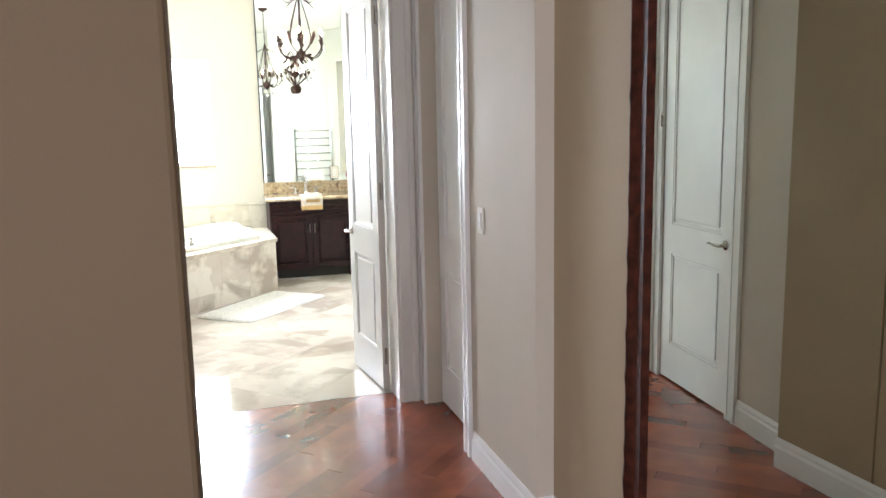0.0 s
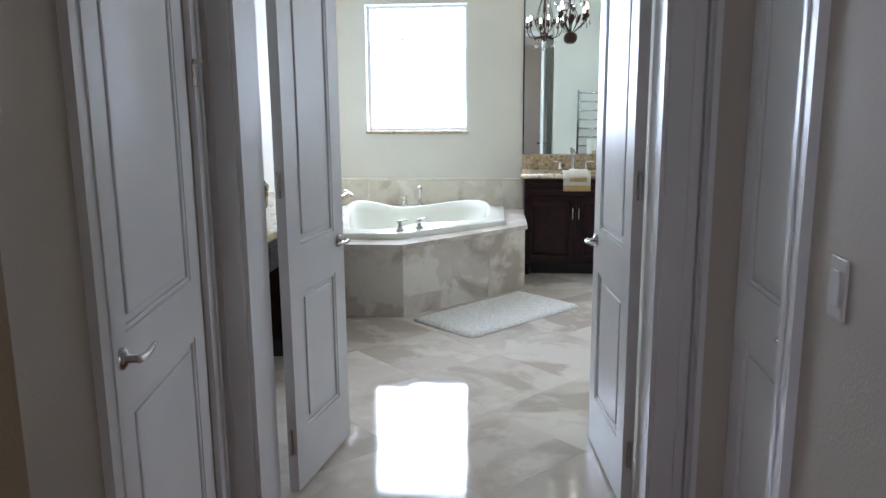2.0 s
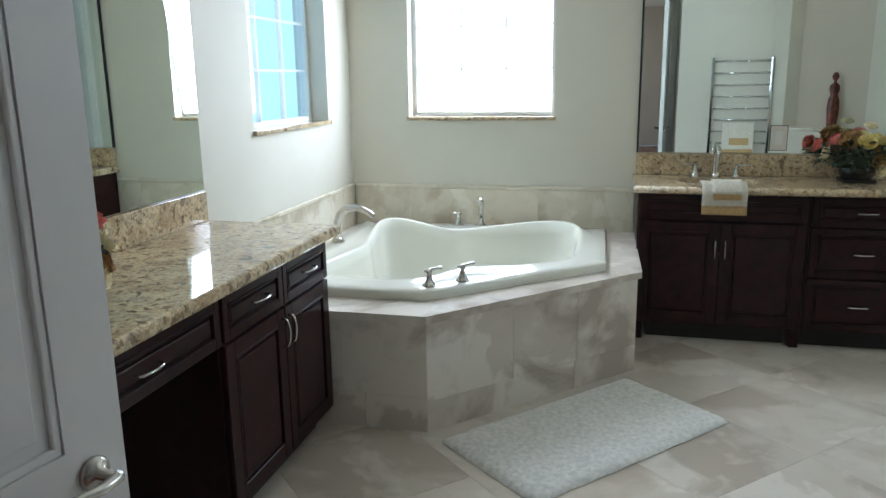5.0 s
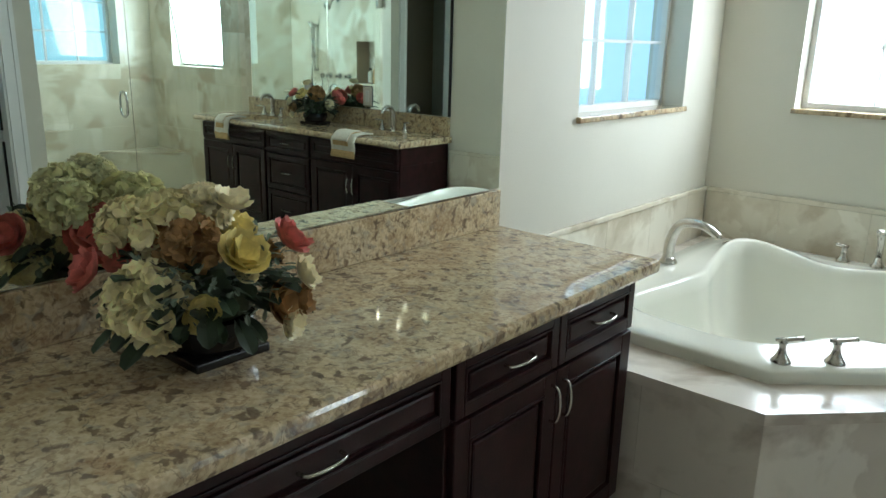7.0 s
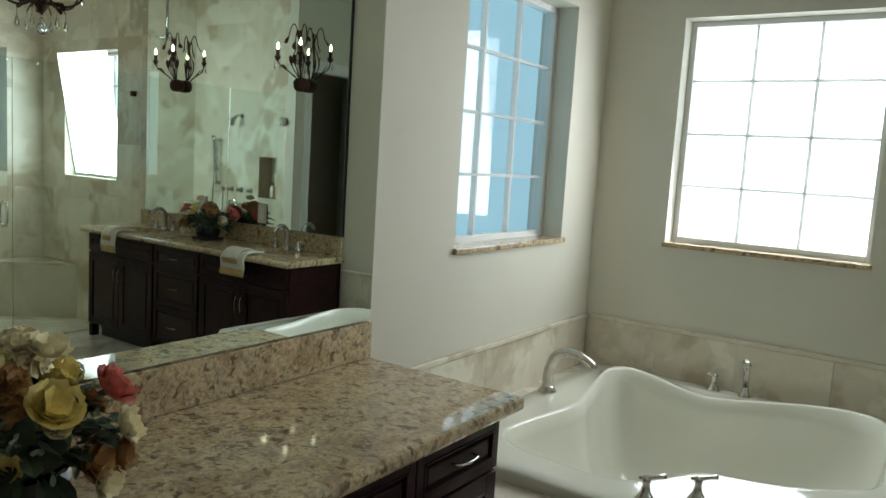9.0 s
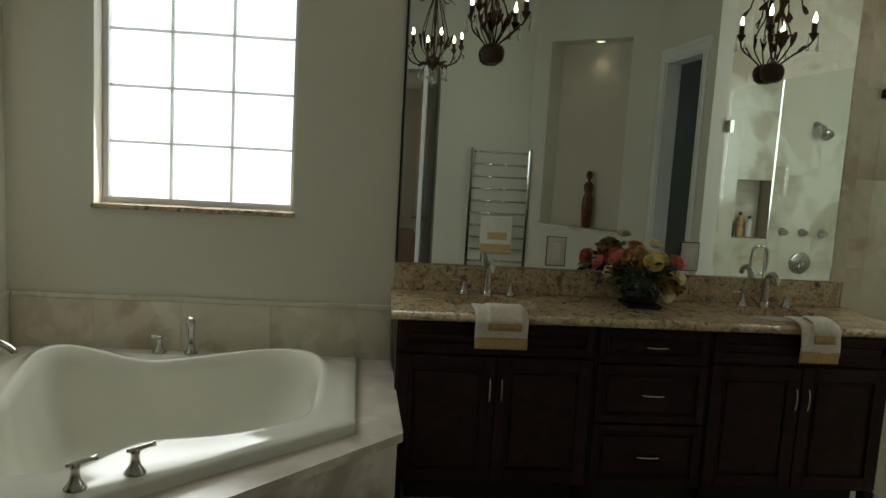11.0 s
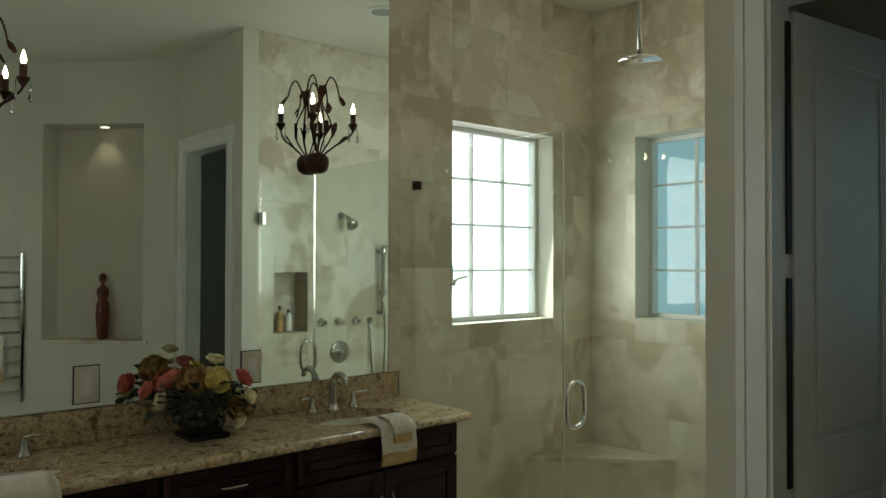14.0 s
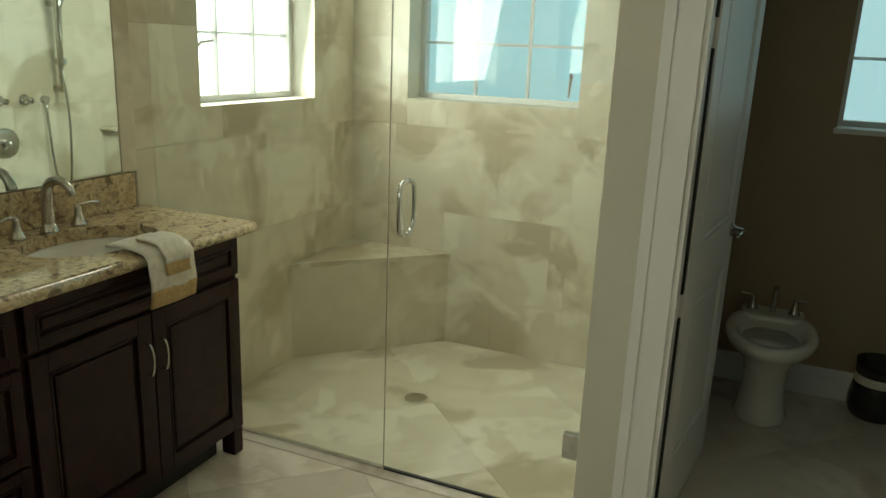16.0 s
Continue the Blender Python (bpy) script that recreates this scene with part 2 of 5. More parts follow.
TAN = mat("tan_terry", (0.56, 0.39, 0.18), 0.95, var=0.12, scale=60, bump=0.9, bscale=320)
SHAG = mat("white_shag", (0.76, 0.74, 0.69), 0.95, var=0.12, scale=45, bump=1.0, bscale=180)
STATUE = mat("red_brown_carving", (0.13, 0.030, 0.016), 0.3, var=0.5, scale=22)
PLASTIC = mat("ivory_plastic", (0.72, 0.69, 0.62), 0.35, var=0.02)
BIN = mat("black_bin_lacquer", (0.02, 0.018, 0.017), 0.25, var=0.2)
LEAF = mat("silk_leaf", (0.038, 0.058, 0.030), 0.6, var=0.3, scale=30, rand=0.5, island=True)
SAGE = mat("sage_leaf", (0.22, 0.27, 0.20), 0.7, var=0.2, scale=30, rand=0.3, island=True)
CREAMF = mat("cream_petal", (0.92, 0.80, 0.46), 0.7, var=0.15, scale=40, rand=0.2, island=True)
WHITEF = mat("white_petal", (0.92, 0.83, 0.56), 0.7, var=0.1, scale=40, rand=0.15, island=True)
YELLOWF = mat("yellow_petal", (0.86, 0.70, 0.25), 0.6, var=0.2, scale=40, rand=0.15, island=True)
PINKF = mat("pink_petal", (0.70, 0.20, 0.17), 0.6, var=0.25, scale=40, rand=0.2, island=True)
BROWNF = mat("tan_petal", (0.42, 0.25, 0.10), 0.7, var=0.3, scale=40, rand=0.25, island=True)


# ---- building helpers ----
def world_of(ob):
    return (world_of(ob.parent) if ob.parent else Matrix()) @ ob.matrix_basis


def part(name, bm, material, parent=None, label="", smooth=False):
    """One bmesh, given in world metres, as one mesh object under its thing or part."""
    if parent is not None:
        bmesh.ops.transform(bm, matrix=world_of(parent).inverted(), verts=bm.verts)
    me = bpy.data.meshes.new(name)
    bm.to_mesh(me)
    bm.free()
    me.materials.append(material)
    if smooth:
        me.shade_smooth()
    ob = new(name, me)
    ob.parent = parent
    return tagged(ob, label)


def thing(name, x, y, z, label, category, group="", rz=0):
    ob = new(name)
    ob.empty_display_size = 0.1
    ob.matrix_basis = pose(x, y, z, 0, 0, rz)
    return tagged(ob, label, category, group)


def solid(name, bm, material, label, kind="structure", category=""):
    return tagged(part(name, bm, material), label, category, "", kind)


def box(x0, x1, y0, y1, z0, z1, bev=0.0, bm=None, m=None):
    bm = bm or bmesh.new()
    made = bmesh.ops.create_cube(bm, size=1, matrix=Matrix.Translation(((x0 + x1) / 2, (y0 + y1) / 2, (z0 + z1) / 2)) @ Matrix.Diagonal((x1 - x0, y1 - y0, z1 - z0, 1)))
    vs = made["verts"]
    if bev:
        es = list({e for v in vs for e in v.link_edges})
        vs = list({v for f in bmesh.ops.bevel(bm, geom=es, offset=bev, segments=2, affect="EDGES", profile=0.5)["faces"] for v in f.verts})
    if m is not None:
        bmesh.ops.transform(bm, matrix=m, verts=vs if bev or len(bm.verts) > 8 else bm.verts)
    return bm


def tube(pts, r, n=8, bm=None, cap=True):
    """A round rod through the points; r may be one radius or one for each point."""
    bm = bm or bmesh.new()
    pts = [Vector(p) for p in pts]
    rs = r if isinstance(r, (list, tuple)) else [r] * len(pts)
    rings, up = [], None
    for i, p in enumerate(pts):
        d = (pts[min(i + 1, len(pts) - 1)] - pts[max(i - 1, 0)]).normalized()
        if up is None:
            up = d.orthogonal().normalized()
        up = (up - d * up.dot(d)).normalized()
        side = d.cross(up)
        rings.append([bm.verts.new(p + (up * math.cos(a) + side * math.sin(a)) * rs[i]) for a in [2 * math.pi * k / n for k in range(n)]])
    for a, b in zip(rings, rings[1:]):
        for k in range(n):
            bm.faces.new((a[k], a[(k + 1) % n], b[(k + 1) % n], b[k]))
    if cap:
        bm.faces.new(rings[0][::-1])
        bm.faces.new(rings[-1])
    return bm


def lathe(profile, x, y, z, n=20, bm=None, sx=1.0, sy=1.0, m=None):
    """A turned shape: profile of (radius, height)."""
    bm = bm or bmesh.new()
    m = m or Matrix()
    rings = []
    for r, h in profile:
        rings.append([bm.verts.new(m @ Vector((r * math.cos(a) * sx, r * math.sin(a) * sy, h)) + Vector((x, y, z))) for a in [2 * math.pi * k / n for k in range(n)]])
    for a, b in zip(rings, rings[1:]):
        for k in range(n):
            bm.faces.new((a[k], a[(k + 1) % n], b[(k + 1) % n], b[k]))
    bm.faces.new(rings[0][::-1])
    bm.faces.new(rings[-1])
    return bm


def arc(points, steps=6):
    """A smooth curve through a few points."""
    p = [Vector(points[0])] + [Vector(q) for q in points] + [Vector(points[-1])]
    out = []
    for i in range(1, len(p) - 2):
        a, b, c, d = p[i - 1:i + 3]
        for k in range(steps):
            t = k / steps
            out.append(0.5 * (2 * b + (c - a) * t + (2 * a - 5 * b + 4 * c - d) * t * t + (3 * b - a - 3 * c + d) * t ** 3))
    return out + [p[-2]]


def slab(us, zs, holes, d0, d1, put):
    """A wall in a grid of cuts, with openings through it; put maps (along, depth, height) into the world."""
    us = sorted({*us, *[u for h in holes for u in h[:2]]})
    zs = sorted({*zs, *[z for h in holes for z in h[2:]]})
    full = {(i, j) for i in range(len(us) - 1) for j in range(len(zs) - 1)
            if not any(h[0] <= (us[i] + us[i + 1]) / 2 <= h[1] and h[2] <= (zs[j] + zs[j + 1]) / 2 <= h[3] for h in holes)}
    bm, known = bmesh.new(), {}

    def v(u, d, z):
        if (u, d, z) not in known:
            known[u, d, z] = bm.verts.new(put(u, d, z))
        return known[u, d, z]
    for i, j in full:
        a, b, c, e = us[i], us[i + 1], zs[j], zs[j + 1]
        bm.faces.new((v(a, d0, c), v(b, d0, c), v(b, d0, e), v(a, d0, e)))
        bm.faces.new((v(a, d1, e), v(b, d1, e), v(b, d1, c), v(a, d1, c)))
        for (p, q), (u0, z0, u1, z1) in (((i - 1, j), (a, c, a, e)), ((i + 1, j), (b, e, b, c)), ((i, j - 1), (b, c, a, c)), ((i, j + 1), (a, e, b, e))):
            if (p, q) not in full:
                bm.faces.new((v(u0, d0, z0), v(u1, d0, z1), v(u1, d1, z1), v(u0, d1, z0))[::-1])
    bmesh.ops.recalc_face_normals(bm, faces=bm.faces)
    return bm


def along_x(u, d, z):
    return (u, d, z)


def along_y(u, d, z):
    return (d, u, z)


def clip_poly(poly, x0, x1, y0, y1):
    for ax, lim, sign in ((0, x0, 1), (0, x1, -1), (1, y0, 1), (1, y1, -1)):
        out = []
        for i, p in enumerate(poly):
            q = poly[i - 1]
            pin, qin = (p[ax] - lim) * sign >= 0, (q[ax] - lim) * sign >= 0
            if pin != qin:
                t = (lim - q[ax]) / (p[ax] - q[ax])
                out.append((q[0] + (p[0] - q[0]) * t, q[1] + (p[1] - q[1]) * t))
            if pin:
                out.append(p)
        poly = out
        if len(poly) < 3:
            return []
    return poly


def prism(poly, put, d0, d1, gap):
    """A flat piece with a chamfered face: poly in the plane, from depth d0 to the face at d1."""
    bm = bmesh.new()
    cx, cy = sum(p[0] for p in poly) / len(poly), sum(p[1] for p in poly) / len(poly)

    def inset(g):
        out = []
        for x, y in poly:
            l = math.hypot(x - cx, y - cy) or 1
            out.append((x - (x - cx) / l * g, y - (y - cy) / l * g))
        return out
    rings = [[bm.verts.new(put(x, y, d)) for x, y in inset(g)] for g, d in ((gap, d0), (gap, d0 + (d1 - d0) * 0.7), (gap + 0.0006, d1))]
    n = len(poly)
    for a, b in zip(rings, rings[1:]):
        for k in range(n):
            bm.faces.new((a[k], a[(k + 1) % n], b[(k + 1) % n], b[k]))
    bm.faces.new(rings[-1])
    bmesh.ops.recalc_face_normals(bm, faces=bm.faces)
    return bm


# ---- structure ----
Z0, Z1 = 0.0, CEIL
WZ = (1.25, 2.39)
solid("wall_north", slab([0.45, 6.63], [-0.1, Z1], [(1.02, 1.96, *WZ), (5.18, 6.03, *WZ)], NORTH, NORTH + 0.2, along_x), PAINT, "cream painted outer wall behind tub and vanity")
solid("wall_west", slab([5.72, NORTH], [-0.1, Z1], [(9.0, 9.975, *WZ)], WEST - 0.2, WEST, along_y), PAINT, "cream painted outer wall beside the tub")
solid("wall_east", slab([8.5, NORTH], [-0.2, Z1], [(9.08, 10.02, *WZ)], EAST, EAST + 0.2, along_y), PAINT, "cream painted outer wall behind the shower tiles")
solid("wall_east_toilet_room", slab([6.0, 8.5], [-0.2, Z1], [(7.0, 7.93, *WZ)], EAST, EAST + 0.2, along_y), BROWNP, "brown painted outer wall of the toilet room")
solid("wall_south_entry", slab([0.45, 3.3], [0.0, Z1], [(1.495, 2.877, -1, 2.47)], 5.72, 5.92, along_x), PAINT, "cream painted wall with the double door opening")
solid("wall_south_jog", box(2.93, 3.06, 5.92, 6.45, 0, Z1), PAINT, "short cream painted return wall beside the doors")
solid("wall_south_rail", box(3.06, 3.86, 6.31, 6.45, 0, Z1), PAINT, "cream painted wall behind the towel warmer")
DIAG = pose(3.85, 6.46, 0, 0, 0, 45)


def diagonal(u, d, z):
    return DIAG @ Vector((u, d, z))


solid("wall_niche", slab([0.0, 1.32], [0.0, Z1], [(0.19, 1.05, 0.92, 2.73)], -0.22, 0.0, diagonal), PAINT, "cream painted diagonal wall with a tall niche")
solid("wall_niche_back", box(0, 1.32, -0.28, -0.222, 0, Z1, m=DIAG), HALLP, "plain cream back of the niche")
solid("wall_toilet_room", slab([7.33, 8.6], [0.0, Z1], [(7.6, 8.38, -1, 2.47)], 4.78, 4.90, along_y), PAINT, "cream painted wall with the toilet room doorway")
solid("wall_shower_south", slab([4.90, EAST], [-0.2, Z1], [(5.03, 5.31, 1.08, 1.52)], 8.40, 8.58, along_x), BROWNP, "wall between shower and toilet room")
solid("wall_toilet_room_south", box(4.6, EAST, 6.0, 6.1, 0, Z1), PAINT, "plain cream wall closing the toilet room")
solid("ceiling", box(0.45, 6.63, 5.72, 10.57, Z1, Z1 + 0.1), CEILP, "flat cream painted bathroom ceiling")
solid("floor_base", box(0.45, 4.85, 5.90, 10.57, -0.2, -0.012), GROUT, "grout bed beneath the bathroom tiles")
solid("shower_floor_base", box(4.85, 6.63, 8.4, 10.57, -0.3, -0.115), GROUT, "grout bed beneath the shower tiles")
solid("toilet_room_floor_base", box(4.85, 6.63, 5.9, 8.4, -0.2, -0.012), GROUT, "grout bed beneath the toilet room tiles")
solid("shower_threshold", box(4.85, 4.93, 8.6, NORTH, -0.11, 0.004, 0.004), DECKM, "marble threshold under the shower glass")

# hall in front of the double doors
solid("wall_hall_right", slab([4.13, 5.72], [0.0, Z1], [(4.95, 5.64, -1, 2.47)], 3.01, 3.16, along_y), HALLP, "beige hall wall with a side door")
solid("wall_hall_mirror", box(3.085, 3.2, -2.0, 4.13, 0, Z1), DIMOCHRE, "beige hall wall behind the tall mirror")
HALL_LEFT = pose(1.41, 5.56, 0, 0, 0, -82)


def hall_left(u, d, z):
    return HALL_LEFT @ Vector((u, d, z))


solid("wall_hall_left", slab([-0.16, 1.33], [0.0, Z1], [(-0.008, 0.758, -1, 2.47)], -0.13, 0.0, hall_left), HALLP, "beige hall wall with a side door")
solid("wall_hall_left_near", slab([2.902, 4.25], [0.0, Z1], [(3.742, 3.752, 0.0, 2.6)], 1.25, 1.70, along_y), DIMOCHRE, "beige hall wall with a dark upright joint")
solid("wall_bedroom_corner", box(0.3, 1.83, 2.75, 2.9, 0, Z1, 0.01), SHADEP, "brownish hall wall end beside the passage, darkened for shade")
# unseen walls added behind the viewpoint, with an opening at the fill light
solid("wall_added_left", slab([-2.0, 2.9], [0, Z1], [(-1.7, 0.7, 0.6, 2.4)], 0.2, 0.3, along_y), HALLP, "unseen beige wall added with a wide opening for the fill light")
solid("wall_added_back", box(0.2, 3.2, -2.1, -2.0, 0, Z1), HALLP, "unseen beige wall added to close the hall")
solid("ceiling_hall", box(0.2, 3.3, -2.1, 5.72, 2.9, 3.0), CEILP, "flat cream hall ceiling")
solid("floor_hall_base", box(0.2, 3.3, -2.1, 5.9, -0.2, -0.012), PLANK, "dark bed beneath the cherry planks")
for n_, b_ in (("closet_back_right", box(3.3, 3.4, 4.5, 5.9, 0, Z1)), ("closet_back_left", box(1.1, 1.2, 4.5, 5.9, 0, Z1))):
    solid("wall_" + n_, b_, HALLP, "plain wall behind the closed side door")


def baseboard(x0, y0, x1, y1, side, h=0.14):
    """White base moulding along a wall's foot; side is the way out of the wall."""
    d = Vector((x1 - x0, y1 - y0, 0))
    l = d.length
    d.normalize()
    s = Vector((side[0], side[1], 0))
    prof = [(0, 0), (0.016, 0), (0.016, h * 0.68), (0.010, h * 0.76), (0.010, h * 0.86), (0.004, h), (0, h)]
    bm = bmesh.new()
    ends = [[bm.verts.new(Vector((x0, y0, 0)) + d * k + s * a + Vector((0, 0, b))) for a, b in prof] for k in (0, l)]
    n = len(prof)
    for k in range(n):
        bm.faces.new((ends[0][k], ends[0][(k + 1) % n], ends[1][(k + 1) % n], ends[1][k]))
    bm.faces.new(ends[0])
    bm.faces.new(ends[1][::-1])
    bmesh.ops.recalc_face_normals(bm, faces=bm.faces)
    return solid("baseboard", bm, WHITE, "white moulded baseboard at the wall's foot")


baseboard(3.01, 4.13, 3.01, 4.84, (-1, 0))
baseboard(3.085, 2.0, 3.085, 4.11, (-1, 0))
baseboard(3.01, 4.13, 3.085, 4.13, (0, -1))
baseboard(*hall_left(0.852, 0, 0)[:2], *hall_left(1.30, 0, 0)[:2], (0.9903, 0.1392))
baseboard(1.70, 2.92, 1.70, 4.25, (1, 0))
baseboard(3.06, 6.45, 3.84, 6.45, (0, 1))
baseboard(3.86, 6.47, 4.77, 7.38, (-0.7071, 0.7071))
baseboard(EAST, 6.1, EAST, 8.4, (-1, 0))
baseboard(4.92, 8.40, EAST, 8.40, (0, -1))


def casing(name, put, u0, u1, top, w=0.1, t=0.022, label="white moulded door casing"):
    """Door trim: two stiles and a head, each of three stepped bands; put maps (along, out, height)."""
    g = thing(name, *put((u0 + u1) / 2, 0, 0), label, "door casing")
    tagged(g, kind="structure")
    for n, (a, b, c, e) in (("stile", (u0 - w, u0, 0, top)), ("stile", (u1, u1 + w, 0, top)), ("head", (u0 - w, u1 + w, top, top + w))):
        bm = bmesh.new()
        for lo, hi, th in ((0, 0.3, t), (0.3, 0.75, t * 0.65), (0.75, 1, t * 0.85)):
            if n == "head":
                q = (a, b, c + (1 - hi) * w, c + (1 - lo) * w)
            elif a < u0:
                q = (a + lo * w, a + hi * w, c, e)
            else:
                q = (b - hi * w, b - lo * w, c, e)
            vs = [bm.verts.new(put(u, d, z)) for u, d, z in [(q[0], 0, q[2]), (q[1], 0, q[2]), (q[1], 0, q[3]), (q[0], 0, q[3]), (q[0], th, q[2]), (q[1], th, q[2]), (q[1], th, q[3]), (q[0], th, q[3])]]
            for f in ((0, 1, 2, 3), (4, 5, 6, 7), (0, 1, 5, 4), (1, 2, 6, 5), (2, 3, 7, 6), (3, 0, 4, 7)):
                bm.faces.new([vs[i] for i in f])
        bmesh.ops.recalc_face_normals(bm, faces=bm.faces)
        part(n, bm, WHITE, g)
    return g


casing("door_casing_entry", lambda u, d, z: (u, 5.72 - d, z), 1.495, 2.877, 2.47, 0.1)
casing("door_casing_entry_inner", lambda u, d, z: (u, 5.92 + d, z), 1.495, 2.877, 2.47, 0.05)
casing("door_casing_hall_right", lambda u, d, z: (3.01 - d, u, z), 4.95, 5.64, 2.47, 0.09)
casing("door_casing_hall_left", hall_left, -0.008, 0.758, 2.47, 0.09)
casing("door_casing_toilet_room", lambda u, d, z: (4.78 - d, u, z), 7.6, 8.38, 2.47, 0.1)
for n_, b_ in (("left", box(1.495, 1.51, 5.715, 5.925, 0, 2.47)), ("right", box(2.862, 2.877, 5.715, 5.925, 0, 2.47)), ("head", box(1.51, 2.862, 5.715, 5.925, 2.455, 2.47))):
    solid("trim_entry_jamb_" + n_, b_, WHITE, "white painted door jamb lining")
for n_, b_ in (("near", box(4.775, 4.905, 8.365, 8.38, 0, 2.47)), ("far", box(4.775, 4.905, 7.6, 7.615, 0, 2.47)), ("head", box(4.775, 4.905, 7.615, 8.365, 2.455, 2.47))):
    solid("trim_toilet_room_jamb_" + n_, b_, WHITE, "white painted door jamb lining")


# ---- windows ----
def window(name, put, u0, u1, z0, z1, cols, rows, depth, backdrop, sill_mat, seen):
    """A recessed window: frame, muntins and panes, a stone sill, with the sky outside; put maps (along, out, height)."""
    g = thing(name, *put((u0 + u1) / 2, 0, z0), seen, "window")
    tagged(g, kind="structure")

    def bx(a, b, c, d, e, f, bev=0.0):
        p, q = Vector(put(a, c, e)), Vector(put(b, d, f))
        lo, hi = [min(i, j) for i, j in zip(p, q)], [max(i, j) for i, j in zip(p, q)]
        return box(lo[0], hi[0], lo[1], hi[1], lo[2], hi[2], bev)
    fw = 0.028
    for a, b, c, d in ((u0, u0 + fw, z0, z1), (u1 - fw, u1, z0, z1), (u0 + fw, u1 - fw, z0, z0 + fw), (u0 + fw, u1 - fw, z1 - fw, z1)):
        part("window_frame", bx(a, b, depth - 0.03, depth + 0.03, c, d, 0.003), FRAMEV, g)
    ui = [u0 + fw + (u1 - u0 - 2 * fw) * i / cols for i in range(cols + 1)]
    zi = [z0 + fw + (z1 - z0 - 2 * fw) * i / rows for i in range(rows + 1)]
    for u in ui[1:-1]:
        part("muntin", bx(u - 0.007, u + 0.007, depth - 0.014, depth + 0.014, z0 + fw, z1 - fw), MUNTIN, g)
    for z in zi[1:-1]:
        part("muntin", bx(u0 + fw, u1 - fw, depth - 0.012, depth + 0.012, z - 0.007, z + 0.007), MUNTIN, g)
    for i in range(cols):
        for j in range(rows):
            p = part("pane", bx(ui[i] + 0.004, ui[i + 1] - 0.004, depth - 0.002, depth + 0.002, zi[j] + 0.004, zi[j + 1] - 0.004), PANE, g)
            p.visible_shadow = False
    if sill_mat:
        part("window_sill", bx(u0 - 0.012, u1 + 0.012, -0.02, depth - 0.03, z0 - 0.022, z0 + 0.002, 0.004), sill_mat, g, "granite sill")
    solid("backdrop", bx(u0 - 1.6, u1 + 1.6, depth + 0.35, depth + 0.36, z0 - 1.0, z1 + 1.4), backdrop, "plain bright sky outside a window")
    return g


window("window_1", lambda u, d, z: (u, NORTH + d, z), 1.02, 1.96, *WZ, 3, 4, 0.14, SKYW, GRANITE, "gridded window glowing white above the tub")
window("window_2", lambda u, d, z: (WEST - d, u, z), 9.0, 9.975, *WZ, 3, 4, 0.14, SKYB, GRANITE, "gridded window with bluish panes beside the tub")
window("window_3", lambda u, d, z: (u, NORTH + d, z), 5.18, 6.03, *WZ, 3, 4, 0.15, SKYW, None, "gridded window glowing white in the shower wall")
window("window_4", lambda u, d, z: (EAST + d, u, z), 9.08, 10.02, *WZ, 3, 4, 0.17, SKYB, None, "gridded window with bluish panes in the shower")
window("window_5", lambda u, d, z: (EAST + d, u, z), 7.0, 7.93, *WZ, 3, 4, 0.15, SKYB, WHITE, "gridded window with bluish panes in the toilet room")


# ---- doors ----
def lever(x, y, z, out, way, parent):
    """A lever handle on a round rose; out: away from the leaf, way: along it."""
    o, w, c = Vector(out), Vector(way), Vector((x, y, z))
    q = o.to_track_quat("Z", "Y").to_matrix().to_4x4()
    h = part("handle", lathe([(0.026, 0), (0.027, 0.006), (0.020, 0.012), (0.010, 0.016), (0.009, 0.045)], x, y, z, 16, m=q), NICKEL, parent, "brushed nickel lever handle", True)
    part("lever", tube(arc([c + o * 0.042 - w * 0.008, c + o * 0.05 + w * 0.03, c + o * 0.048 + w * 0.08 + Vector((0, 0, 0.005)), c + o * 0.043 + w * 0.115], 4), [0.010, 0.010, 0.0095, 0.009, 0.0085, 0.008, 0.008, 0.008, 0.0075, 0.007, 0.007, 0.0065, 0.005], 8), NICKEL, h, "", True)


